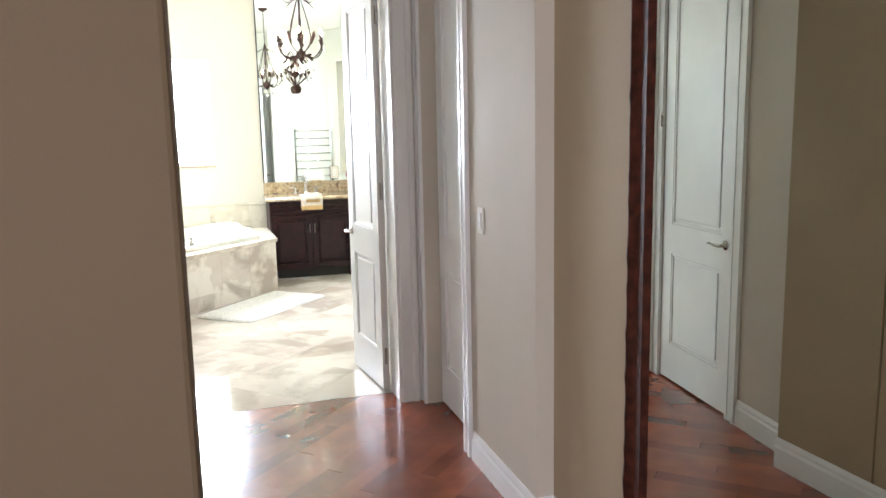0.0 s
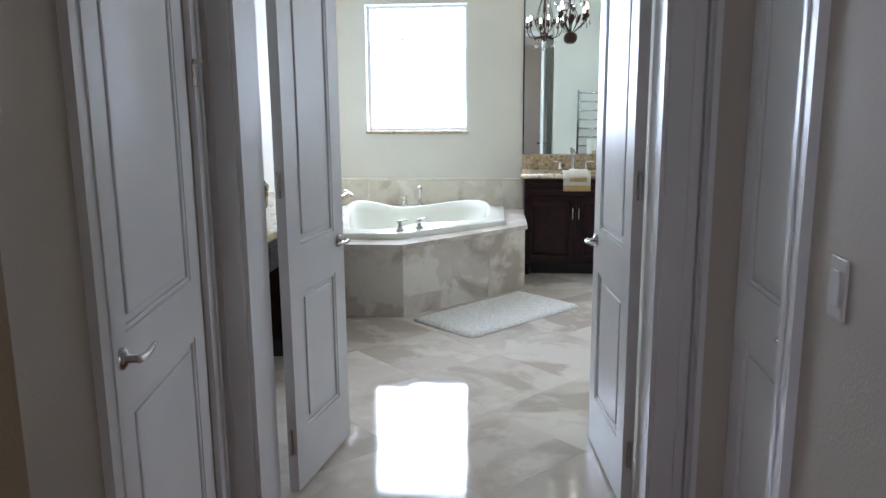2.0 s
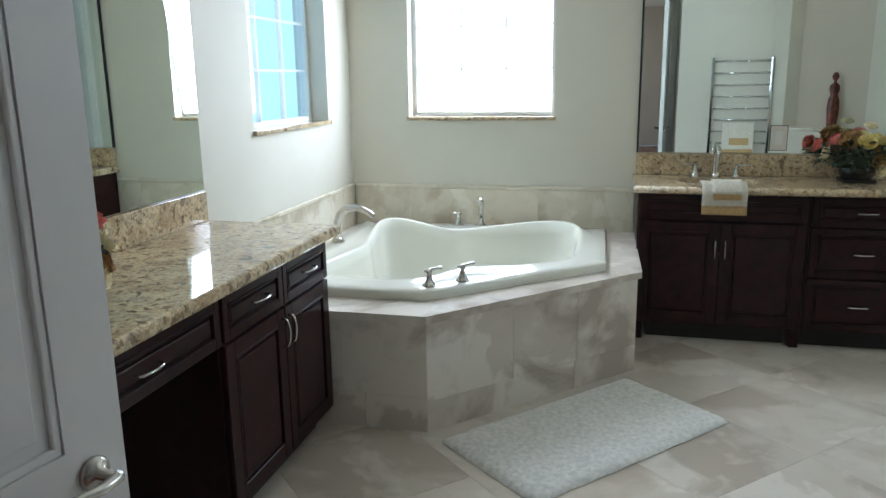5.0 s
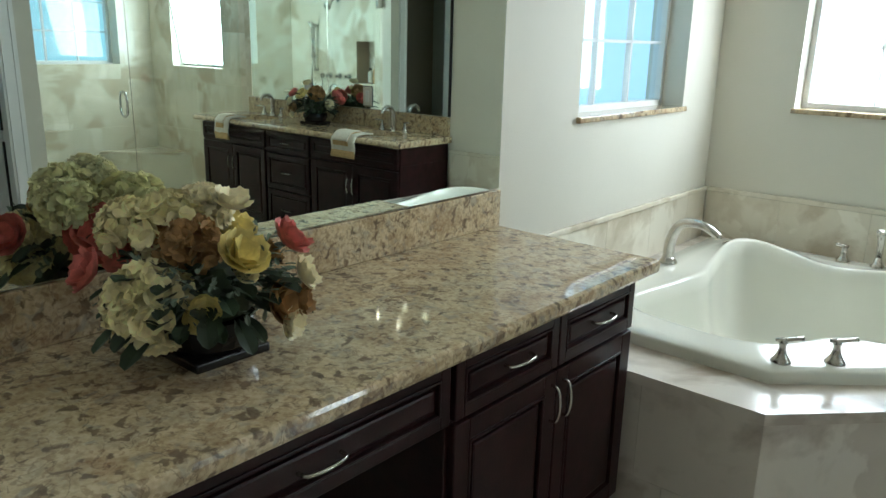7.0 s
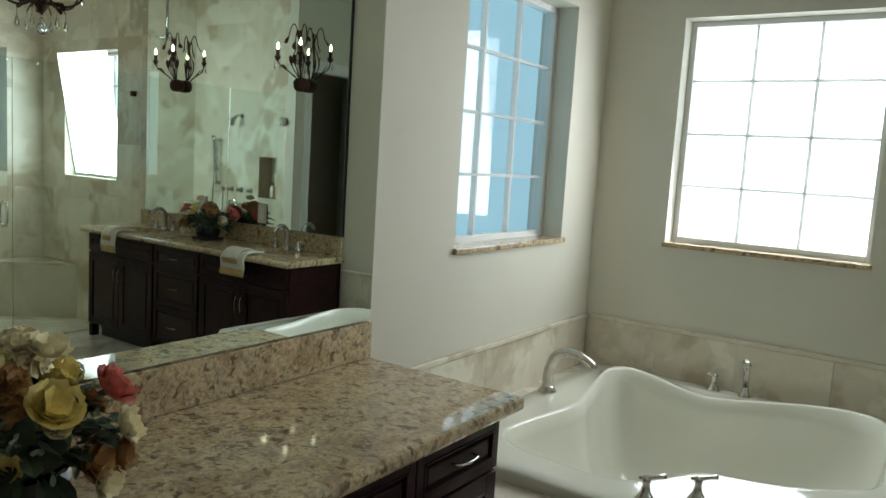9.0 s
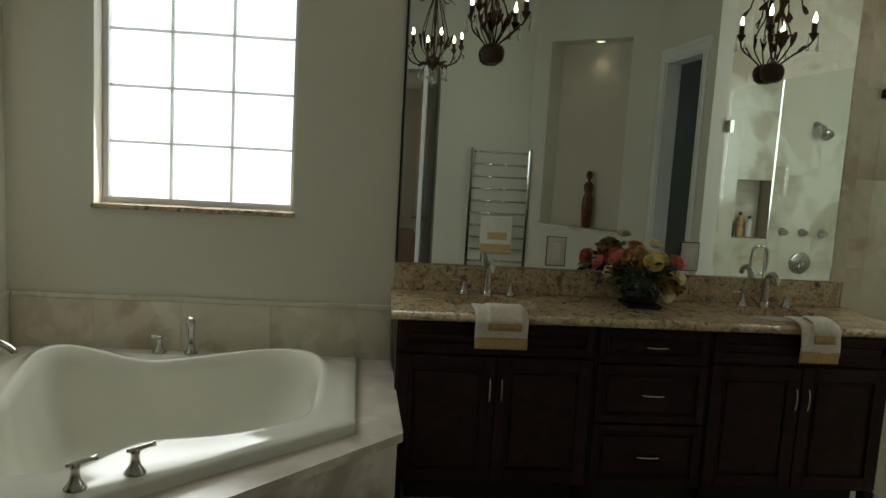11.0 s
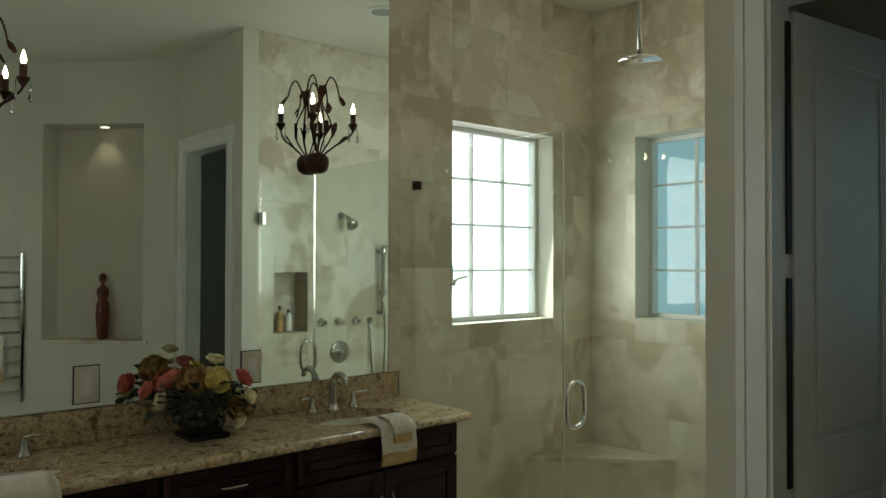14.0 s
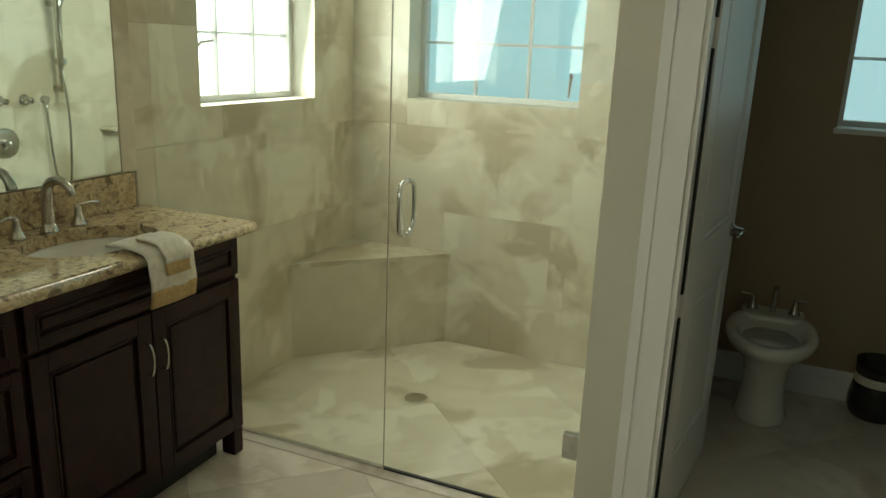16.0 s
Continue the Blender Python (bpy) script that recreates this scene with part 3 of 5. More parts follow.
def door(name, hx, hy, angle, w, label, h=2.44, levers=(0, 1)):
    """A two-panel door leaf on its hinge at (hx, hy); it runs along angle, its thickness to the left of that."""
    g = thing(name, hx, hy, 0, label, "door", "", angle)
    m = world_of(g)
    t = 0.04
    z0 = 0.012
    bm = bmesh.new()
    s = 0.105
    for a, b, c, d in ((0, s, z0, h), (w - s, w, z0, h), (s, w - s, z0, 0.24), (s, w - s, 0.80, 0.98), (s, w - s, h - 0.13, h)):
        box(a, b, 0, t, c, d, 0, bm)
    box(s - 0.001, w - s + 0.001, 0.012, t - 0.012, 0.24, h - 0.13, 0, bm)
    bmesh.ops.transform(bm, matrix=m, verts=bm.verts)
    part("leaf", bm, WHITE, g)
    for c, d in ((0.24, 0.80), (0.98, h - 0.13)):
        for y0, y1 in ((0.004, 0.0125), (t - 0.0125, t - 0.004)):
            b2 = box(s + 0.035, w - s - 0.035, y0, y1, c + 0.035, d - 0.035, 0.004)
            bmesh.ops.transform(b2, matrix=m, verts=b2.verts)
            part("panel", b2, WHITE, g)
        for a0, a1, c0, c1 in ((s, s + 0.014, c, d), (w - s - 0.014, w - s, c, d), (s, w - s, c, c + 0.014), (s, w - s, d - 0.014, d)):
            for y0, y1 in ((0.003, 0.0125), (t - 0.0125, t - 0.003)):
                b2 = box(a0, a1, y0, y1, c0, c1, 0.003)
                bmesh.ops.transform(b2, matrix=m, verts=b2.verts)
                part("moulding", b2, WHITE, g)
    r = m.to_3x3()
    for k in levers:
        p = m @ Vector((w - 0.062, t if k else 0, 0.93))
        lever(p.x, p.y, p.z, r @ Vector((0, 1 if k else -1, 0)), r @ Vector((-1, 0, 0)), g)
    for z in (0.22, 1.22, 2.22):
        b2 = tube([m @ Vector((-0.006, t / 2, z - 0.05)), m @ Vector((-0.006, t / 2, z + 0.05))], 0.007, 8)
        h_ = part("hinge", b2, NICKEL, g)
        b2 = box(-0.028, 0.0, t / 2 - 0.003, t / 2 + 0.003, z - 0.048, z + 0.048)
        bmesh.ops.transform(b2, matrix=m, verts=b2.verts)
        part("hinge_plate", b2, NICKEL, h_)
    return g


door("door_entry_left", 1.578, 5.948, 81, 0.54, "white two-panel door standing open into the bathroom", levers=(0, 1))
door("door_entry_right", 2.855, 5.948, 96.3, 0.60, "white two-panel door standing open into the bathroom")
door("door_hall_right", 3.095, 5.633, -90, 0.676, "white two-panel hall door, closed", levers=(0,))
door("door_hall_left", 1.368, 5.5535, -82, 0.75, "white two-panel hall door, closed", levers=(1,))
door("door_toilet_room", 4.91, 8.352, -7, 0.70, "white two-panel door standing open into the toilet room")
# black strips stand in for the dark hinge gap of the toilet room door
for z0_, z1_ in ((0.10, 0.78), (0.86, 1.55), (1.63, 2.40)):
    solid("trim_hinge_gap", box(4.872, 4.902, 8.357, 8.3648, z0_, z1_), BLACK, "black strip standing for the dark gap between the hinges")

# ---- vanities ----
def bow_pull(a, b, out, parent, r=0.0045):
    """A bow handle between two points of a front."""
    a, b, o = Vector(a), Vector(b), Vector(out)
    part("handle", tube(arc([a, a + o * 0.022 + (b - a) * 0.06, (a + b) / 2 + o * 0.030, b + o * 0.022 - (b - a) * 0.06, b], 4), r, 8), NICKEL, parent, "brushed nickel bow handle", True)


def front(name, put, u0, u1, z0, z1, parent, pull=None, label=""):
    """A raised-panel cabinet front; put maps (along, out, height)."""
    def bx(a, b, c, d, e, f, bev=0.0, bm=None):
        p, q = put(a, c, e), put(b, d, f)
        lo, hi = [min(i, j) for i, j in zip(p, q)], [max(i, j) for i, j in zip(p, q)]
        return box(lo[0], hi[0], lo[1], hi[1], lo[2], hi[2], bev, bm)
    g = 0.003
    u0, u1, z0, z1 = u0 + g, u1 - g, z0 + g, z1 - g
    s = 0.055 if z1 - z0 > 0.3 else 0.032
    f = part(name, bx(u0 + s - 0.004, u1 - s + 0.004, 0.0005, 0.010, z0 + s - 0.004, z1 - s + 0.004), WOOD, parent, label)
    for n, a, b, c, d in (("stile", u0, u0 + s, z0, z1), ("stile", u1 - s, u1, z0, z1), ("rail", u0 + s, u1 - s, z0, z0 + s), ("rail", u0 + s, u1 - s, z1 - s, z1)):
        part(n, bx(a, b, 0, 0.021, c, d, 0.003), WOOD, f)
    k = 0.018
    part("raised_panel", bx(u0 + s + k, u1 - s - k, 0.008, 0.019, z0 + s + k, z1 - s - k, 0.007), WOOD, f)
    for a, b, c, d in ((u0 + s, u0 + s + 0.007, z0 + s, z1 - s), (u1 - s - 0.007, u1 - s, z0 + s, z1 - s), (u0 + s, u1 - s, z0 + s, z0 + s + 0.007), (u0 + s, u1 - s, z1 - s - 0.007, z1 - s)):
        part("bead", bx(a, b, 0.006, 0.023, c, d, 0.002), WOOD, f)
    if pull:
        kind, u, z = pull
        l = 0.052
        p, q = (put(u - l, 0.02, z), put(u + l, 0.02, z)) if kind == "h" else (put(u, 0.02, z - l), put(u, 0.02, z + l))
        bow_pull(p, q, Vector(put(0, 1, 0)) - Vector(put(0, 0, 0)), f)
    return f


def west_front(u, d, z):
    return (1.19 + d, u, z)


def north_front(u, d, z):
    return (u, 9.89 - d, z)


def carcass(name, x0, x1, y0, y1, z0, z1, label):
    g = thing(name, (x0 + x1) / 2, (y0 + y1) / 2, 0, label, "cabinet", "vanity cabinets")
    part("body", box(x0, x1, y0, y1, z0, z1, 0.002), WOOD, g)
    return g


c = carcass("vanity_cabinet", 0.62, 1.19, 7.55, 8.42, 0.10, 0.858, "espresso wood vanity cabinet with two doors and drawers")
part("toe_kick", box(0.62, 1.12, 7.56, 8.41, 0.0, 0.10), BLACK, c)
front("drawer", west_front, 7.56, 7.99, 0.69, 0.85, c, ("h", 7.80, 0.775))
front("drawer", west_front, 7.99, 8.41, 0.69, 0.85, c, ("h", 8.21, 0.775))
front("door", west_front, 7.56, 7.99, 0.11, 0.685, c, ("v", 7.965, 0.595))
front("door", west_front, 7.99, 8.41, 0.11, 0.685, c, ("v", 8.02, 0.595))
c = carcass("vanity_unit", 0.62, 1.19, 6.79, 7.547, 0.68, 0.858, "espresso wood apron drawer above the knee space")
front("drawer", west_front, 6.79, 7.547, 0.69, 0.85, c, ("h", 7.17, 0.765))
c = carcass("vanity_cabinet", 0.62, 1.19, 5.95, 6.785, 0.10, 0.858, "espresso wood vanity cabinet beside the entry door")
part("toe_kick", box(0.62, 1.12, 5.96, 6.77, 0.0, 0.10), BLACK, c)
for a_, b_ in ((5.96, 6.37), (6.37, 6.78)):
    front("drawer", west_front, a_, b_, 0.69, 0.85, c, ("h", (a_ + b_) / 2, 0.77))
    front("door", west_front, a_, b_, 0.11, 0.685, c, ("v", 6.345 if a_ < 6 else 6.395, 0.595))
for x0, x1, pulls, lab in ((2.485, 3.378, (2.905, 2.958), "espresso wood sink cabinet beside the tub"), (3.918, 4.785, (4.325, 4.385), "espresso wood sink cabinet beside the shower glass")):
    c = carcass("vanity_cabinet", x0, x1, 9.89, 10.365, 0.10, 0.735, lab)
    for a_, b_ in ((x0, x0 + 0.018), (x1 - 0.018, x1)):
        part("side", box(a_, b_, 9.89, 10.365, 0.735, 0.857), WOOD, c)
    part("top_rail", box(x0 + 0.018, x1 - 0.018, 9.89, 9.908, 0.735, 0.857), WOOD, c)
    xm = sum(pulls) / 2
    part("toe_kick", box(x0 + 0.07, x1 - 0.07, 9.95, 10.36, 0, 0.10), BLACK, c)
    part("foot", box(x1 - 0.05, x1, 9.88, 9.94, 0.0, 0.10, 0.004), WOOD, c)
    part("foot", box(x0, x0 + 0.05, 9.88, 9.94, 0.0, 0.10, 0.004), WOOD, c)
    front("false_drawer", north_front, x0 + 0.006, x1 - 0.006, 0.71, 0.85, c)
    front("door", north_front, x0 + 0.006, xm, 0.11, 0.70, c, ("v", pulls[0], 0.55))
    front("door", north_front, xm, x1 - 0.006, 0.11, 0.70, c, ("v", pulls[1], 0.55))
c = carcass("vanity_unit", 3.381, 3.915, 9.89, 10.365, 0.10, 0.858, "espresso wood three-drawer unit between the sinks")
part("toe_kick", box(3.385, 3.91, 9.95, 10.36, 0, 0.10), BLACK, c)
for z0, z1 in ((0.69, 0.85), (0.41, 0.685), (0.11, 0.405)):
    front("drawer", north_front, 3.39, 3.906, z0, z1, c, ("h", 3.655, (z0 + z1) / 2))


def sink_hole(cx, cy, rx, ry, n=28):
    return [(cx + rx * math.cos(2 * math.pi * k / n), cy + ry * math.sin(2 * math.pi * k / n)) for k in range(n)]


def worktop(name, x0, x1, y0, y1, sinks, label):
    """A granite slab with rounded edges; oval cut-outs for the sinks."""
    ob = part(name, box(x0, x1, y0, y1, 0.858, 0.90, 0.012), GRANITE)
    tagged(ob, label, "worktop")
    return ob


top1 = worktop("vanity_worktop", 0.618, 1.25, 5.935, 8.49, (), "polished cream and brown granite vanity worktop")


def holed_top():
    bm = bmesh.new()
    x0, x1, y0, y1 = 2.455, 4.825, 9.84, 10.366
    n = 28
    loops = []
    for z, grow in ((0.90, 0), (0.858, 0)):
        outer = [bm.verts.new((x, y, z)) for x, y in ((x0, y0), (3.64, y0), (x1, y0), (x1, y1), (3.64, y1), (x0, y1))]
        holes = [[bm.verts.new((x, y, z)) for x, y in sink_hole(cx, 10.09, 0.225, 0.165, n)] for cx in (2.93, 4.35)]
        es = [bm.edges.new((outer[i], outer[(i + 1) % 6])) for i in range(6)] + [bm.edges.new((outer[1], outer[4]))]
        for h in holes:
            es += [bm.edges.new((h[i], h[(i + 1) % n])) for i in range(n)]
        bmesh.ops.triangle_fill(bm, edges=es, use_beauty=True, use_dissolve=False)
        loops.append((outer, holes))
    for a, b in [(loops[0][0], loops[1][0])] + list(zip(loops[0][1], loops[1][1])):
        for i in range(len(a)):
            bm.faces.new((a[i], a[(i + 1) % len(a)], b[(i + 1) % len(a)], b[i]))
    # faces over the holes go
    for f in [f for f in bm.faces if abs(f.normal.z) > 0.5 or len(f.verts) == 3]:
        p = f.calc_center_median()
        if any(((p.x - cx) / 0.225) ** 2 + ((p.y - 10.09) / 0.165) ** 2 < 0.97 for cx in (2.93, 4.35)) and len({round(v.co.z, 3) for v in f.verts}) == 1:
            bm.faces.remove(f)
    bmesh.ops.recalc_face_normals(bm, faces=bm.faces)
    return bm


top2 = tagged(part("vanity_worktop", holed_top(), GRANITE), "polished cream and brown granite worktop with two sinks", "worktop")
part("nosing", tube([(2.455, 9.84, 0.879), (4.825, 9.84, 0.879)], 0.0205, 12), GRANITE, top2, "rounded granite edge", True)
part("nosing", tube([(4.825, 9.84, 0.879), (4.825, 10.366, 0.879)], 0.0205, 12), GRANITE, top2, "rounded granite edge", True)
tagged(part("backsplash", box(0.617, 0.64, 5.94, 8.475, 0.901, 1.03, 0.003), GRANITE), "granite backsplash strip below the wide mirror", "backsplash")
tagged(part("backsplash", box(2.47, 4.79, 10.345, 10.368, 0.901, 1.03, 0.003), GRANITE), "granite backsplash strip below the mirror", "backsplash")
for cx in (2.93, 4.35):
    s_ = thing("sink", cx, 10.09, 0.72, "white undermount oval sink set in the granite", "sink", "vanity sinks")
    bm = bmesh.new()
    rings = []
    for r, z in ((1.04, 0.857), (1.0, 0.855), (0.97, 0.83), (0.86, 0.79), (0.6, 0.765), (0.12, 0.758)):
        rings.append([bm.verts.new((x, y, z)) for x, y in sink_hole(cx, 10.09, 0.225 * r, 0.165 * r)])
    for a, b in zip(rings, rings[1:]):
        for k in range(28):
            bm.faces.new((a[k], a[(k + 1) % 28], b[(k + 1) % 28], b[k]))
    bm.faces.new(rings[-1])
    part("basin", bm, PORC, s_, "", True)
    part("drain", lathe([(0.026, 0), (0.026, 0.004), (0.018, 0.005)], cx, 10.09, 0.758, 14), NICKEL, s_)

BASE = [(0.026, 0), (0.027, 0.004), (0.022, 0.012), (0.015, 0.03), (0.011, 0.055), (0.012, 0.062), (0.009, 0.068)]


def basin_tap(cx, y=10.275):
    g = thing("basin_tap", cx, y, 0.9, "brushed nickel gooseneck tap with two levers", "tap", "basin taps")
    part("spout", tube(arc([(cx, y, 0.9), (cx, y, 1.0), (cx, y - 0.015, 1.055), (cx, y - 0.06, 1.075), (cx, y - 0.105, 1.055), (cx, y - 0.115, 1.03)], 5), [0.021 - 0.0004 * i for i in range(26)], 12), NICKEL, g, "", True)
    part("spout_base", lathe([(0.03, 0), (0.03, 0.006), (0.024, 0.014), (0.02, 0.03)], cx, y, 0.9, 16), NICKEL, g, "", True)
    for s in (-1, 1):
        h = part("valve", lathe(BASE, cx + 0.115 * s, y, 0.9, 16), NICKEL, g, "", True)
        part("lever", tube([(cx + 0.105 * s, y, 0.968), (cx + 0.15 * s, y - 0.015, 0.975), (cx + 0.185 * s, y - 0.025, 0.972)], [0.007, 0.006, 0.005], 8), NICKEL, h, "", True)


basin_tap(2.93)
basin_tap(4.35)

# mirrors
m_ = thing("vanity_mirror", 0.625, 7.2, 1.03, "wide frameless mirror above the granite backsplash", "mirror")
part("glass", box(0.619, 0.631, 5.94, 8.475, 1.034, 3.22, 0.002), MIRROR, m_)
m_ = thing("vanity_mirror", 3.6, 10.36, 1.03, "large frameless mirror above the double vanity", "mirror")
part("glass", box(2.482, 4.735, 10.352, 10.366, 1.034, 3.22, 0.002), MIRROR, m_)
part("edge_trim", box(2.470, 2.480, 10.350, 10.368, 1.034, 3.22), BLACK, m_, "dark mirror edge")
solid("trim_mirror_end", box(4.737, 4.81, 10.350, 10.368, 1.034, CEIL - 0.002), TILEM, "narrow marble strip at the mirror's end")

# ---- bathtub ----
TUBP = [(0.617, 8.46), (1.62, 8.46), (2.49, 9.37), (2.475, 10.368), (0.617, 10.368)]
deck = thing("tub_surround", 1.5, 9.4, 0, "marble tiled corner surround of the bathtub", "tub surround")


def face_tiles(a, b, z0, z1, cuts, parent, th=0.012, name="tile", material=None):
    """Upright tiles along a line from a to b, facing right of it."""
    a, b = Vector((*a, 0)), Vector((*b, 0))
    d = (b - a).normalized()
    n = Vector((d.y, -d.x, 0))
    us = [(b - a).length * c for c in cuts]
    for u0, u1 in zip(us, us[1:]):
        bm = prism([(u0, z0), (u1, z0), (u1, z1), (u0, z1)], lambda u, z, k: a + d * u + n * k + Vector((0, 0, z)), -th, 0.0, 0.0004)
        part(name, bm, material or DECKM, parent)


def ring_wall(poly, z0, z1):
    bm = bmesh.new()
    lo, hi = [bm.verts.new((x, y, z0)) for x, y in poly], [bm.verts.new((x, y, z1)) for x, y in poly]
    n = len(poly)
    for k in range(n):
        bm.faces.new((lo[k], lo[(k + 1) % n], hi[(k + 1) % n], hi[k]))
    return bm


part("core", ring_wall([(0.63, 8.475), (1.613, 8.475), (2.475, 9.376), (2.46, 10.36), (0.63, 10.36)], 0.0, 0.49), GROUT, deck)
face_tiles(TUBP[0], TUBP[1], 0.0, 0.16, (0.4, 0.72, 1.0), deck)
face_tiles(TUBP[0], TUBP[1], 0.16, 0.50, (0.4, 0.62, 1.0), deck)
face_tiles(TUBP[1], TUBP[2], 0.0, 0.14, (0, 0.3, 0.67, 1.0), deck)
face_tiles(TUBP[1], TUBP[2], 0.14, 0.50, (0, 0.37, 0.68, 1.0), deck)
face_tiles(TUBP[2], TUBP[3], 0.0, 0.50, (0, 0.5, 1.0), deck)
# the basin's outline and the rim's outline round one centre
TC = Vector((1.38, 9.52))
RIM = [(0.74, 8.66), (1.56, 8.655), (2.332, 9.35), (2.305, 10.255), (0.74, 10.255)]


def polar(poly, ang):
    d = Vector((math.cos(ang), math.sin(ang)))
    best = 9
    for i, p in enumerate(poly):
        q = poly[(i + 1) % len(poly)]
        e = Vector((q[0] - p[0], q[1] - p[1]))
        w = Vector((p[0] - TC.x, p[1] - TC.y))
        den = d.x * e.y - d.y * e.x
        if abs(den) < 1e-9:
            continue
        t = (w.x * e.y - w.y * e.x) / den
        s = (w.x * d.y - w.y * d.x) / den
        if t > 0 and -1e-6 <= s <= 1 + 1e-6:
            best = min(best, t)
    return best


def tub_lip(ang):
    """The inner lip: lobed towards the corners, waisted at the taps."""
    base = polar(RIM, ang)
    lobe = lambda c, w: math.exp(-((ang - c + math.pi) % (2 * math.pi) - math.pi) ** 2 / w)
    r = base * 0.90 - 0.065 - 0.10 * lobe(radians(90), 0.10) - 0.15 * lobe(radians(-62), 0.10) - 0.12 * lobe(radians(178), 0.30) - 0.10 * lobe(radians(225), 0.25) - 0.10 * lobe(radians(133), 0.15)
    return min(max(r, 0.33), 0.90)


N = 96
lips = [tub_lip(2 * math.pi * k / N) for k in range(N)]
for _ in range(5):
    lips = [(lips[k - 1] + 2 * lips[k] + lips[(k + 1) % N]) / 4 for k in range(N)]
deck_out = [(p[0], p[1]) for p in ((0.617, 8.44), (1.625, 8.44), (2.51, 9.365), (2.475, 10.368), (0.617, 10.368))]


def cornered(poly):
    """Points round the centre on a polygon's outline, with its corners kept."""
    pts = [TC + Vector((math.cos(2 * math.pi * k / N), math.sin(2 * math.pi * k / N))) * polar(poly, 2 * math.pi * k / N) for k in range(N)]
    for x, y in poly:
        a = math.atan2(y - TC.y, x - TC.x) % (2 * math.pi)
        pts[round(a / (2 * math.pi) * N) % N] = Vector((x, y))
    return pts


DECKR, RIMR = cornered(deck_out), cornered(RIM)
bm = bmesh.new()
rows = []
for scale_, z in ((0, 0.495), (1, 0.495), (1, 0.53), (2, 0.53)):
    row = []
    for k in range(N):
        a = 2 * math.pi * k / N
        q = DECKR[k] if scale_ == 1 else TC + (RIMR[k] - TC) * 0.96
        row.append(bm.verts.new((q.x, q.y, z)))
    rows.append(row)
for a, b in zip(rows, rows[1:]):
    for k in range(N):
        bm.faces.new((a[k], a[(k + 1) % N], b[(k + 1) % N], b[k]))
part("deck_slab", bm, DECKM, deck, "polished cream marble ledge")
tub = thing("bathtub", 1.38, 9.52, 0.5, "white acrylic corner bathtub sunk in a marble surround", "bathtub")


def lip_height(a):
    lobe = lambda c, w: math.exp(-((a - c + math.pi) % (2 * math.pi) - math.pi) ** 2 / w)
    return 0.06 * lobe(radians(38), 0.20) + 0.06 * lobe(radians(128), 0.14) + 0.012 * lobe(radians(-40), 0.3)


bm = bmesh.new()
rows = []
RZ = 0.572
for i in range(14):
    row = []
    for k in range(N):
        a = 2 * math.pi * k / N
        ro, rl, h = polar(RIM, a), lips[k], lip_height(a)
        if i == 0:
            r, z = ro, 0.529
        elif i == 1:
            r, z = ro, RZ - 0.008
        elif i == 2:
            r, z = ro - 0.008, RZ
        elif i == 3:
            r, z = (ro * 0.4 + (rl + 0.06) * 0.6 if ro > rl + 0.07 else rl + 0.05), RZ + 0.001 + h * 0.15
        elif i == 4:
            r, z = rl + 0.03, RZ + 0.004 + h * 0.8
        elif i == 5:
            r, z = rl + 0.012, RZ + 0.007 + h
        elif i == 6:
            r, z = rl - 0.006, RZ + h * 0.95
        else:
            t = (i - 6) / 7
            r, z = rl * (1 - 0.10 * t - 0.22 * t ** 3) - 0.006, (RZ + h) * (1 - t) + 0.13 * t
        q = TC + Vector((math.cos(a), math.sin(a))) * r
        if i < 3:
            q = TC + (RIMR[k] - TC) * (r / ro)
        row.append(bm.verts.new((q.x, q.y, z)))
    rows.append(row)
for a, b in zip(rows, rows[1:]):
    for k in range(N):
        bm.faces.new((a[k], a[(k + 1) % N], b[(k + 1) % N], b[k]))
bm.faces.new(rows[-1])
part("shell", bm, ACRYL, tub, "", True)
part("drain", lathe([(0.035, 0), (0.035, 0.004), (0.02, 0.006)], 1.5, 9.45, 0.131, 16), NICKEL, tub)


def tub_valve(x, y, z, way):
    g = thing("tub_valve", x, y, z, "brushed nickel tub valve with a lever", "tap", "tub taps")
    part("body", lathe([(0.032, 0), (0.033, 0.004), (0.026, 0.013), (0.016, 0.03), (0.011, 0.056), (0.014, 0.064), (0.012, 0.072), (0.009, 0.08)], x, y, z, 18), NICKEL, g, "", True)
    w = Vector(way)
    c = Vector((x, y, z + 0.074))
    part("lever", tube([c - w * 0.025, c, c + w * 0.04 + Vector((0, 0, 0.006)), c + w * 0.06 + Vector((0, 0, 0.008))], [0.006, 0.008, 0.007, 0.009], 8), NICKEL, g, "", True)


tub_valve(1.56, 8.755, 0.572, (0.8, 0.6, 0))
tub_valve(1.69, 8.868, 0.572, (0.8, 0.6, 0))
tub_valve(1.385, 10.19, 0.575, (-0.6, -0.3, 0))
g = thing("tub_hand_shower", 1.53, 10.19, 0.575, "brushed nickel hand shower standing on the tub rim", "hand shower")
part("base", lathe([(0.03, 0), (0.031, 0.006), (0.02, 0.02), (0.014, 0.05)], 1.53, 10.19, 0.575, 16), NICKEL, g, "", True)
part("head", tube([(1.53, 10.19, 0.62), (1.53, 10.185, 0.70), (1.53, 10.17, 0.735), (1.53, 10.15, 0.745)], [0.013, 0.015, 0.022, 0.02], 12), NICKEL, g, "", True)
g = thing("tub_spout", 0.80, 9.57, 0.575, "brushed nickel arched tub spout", "tap")
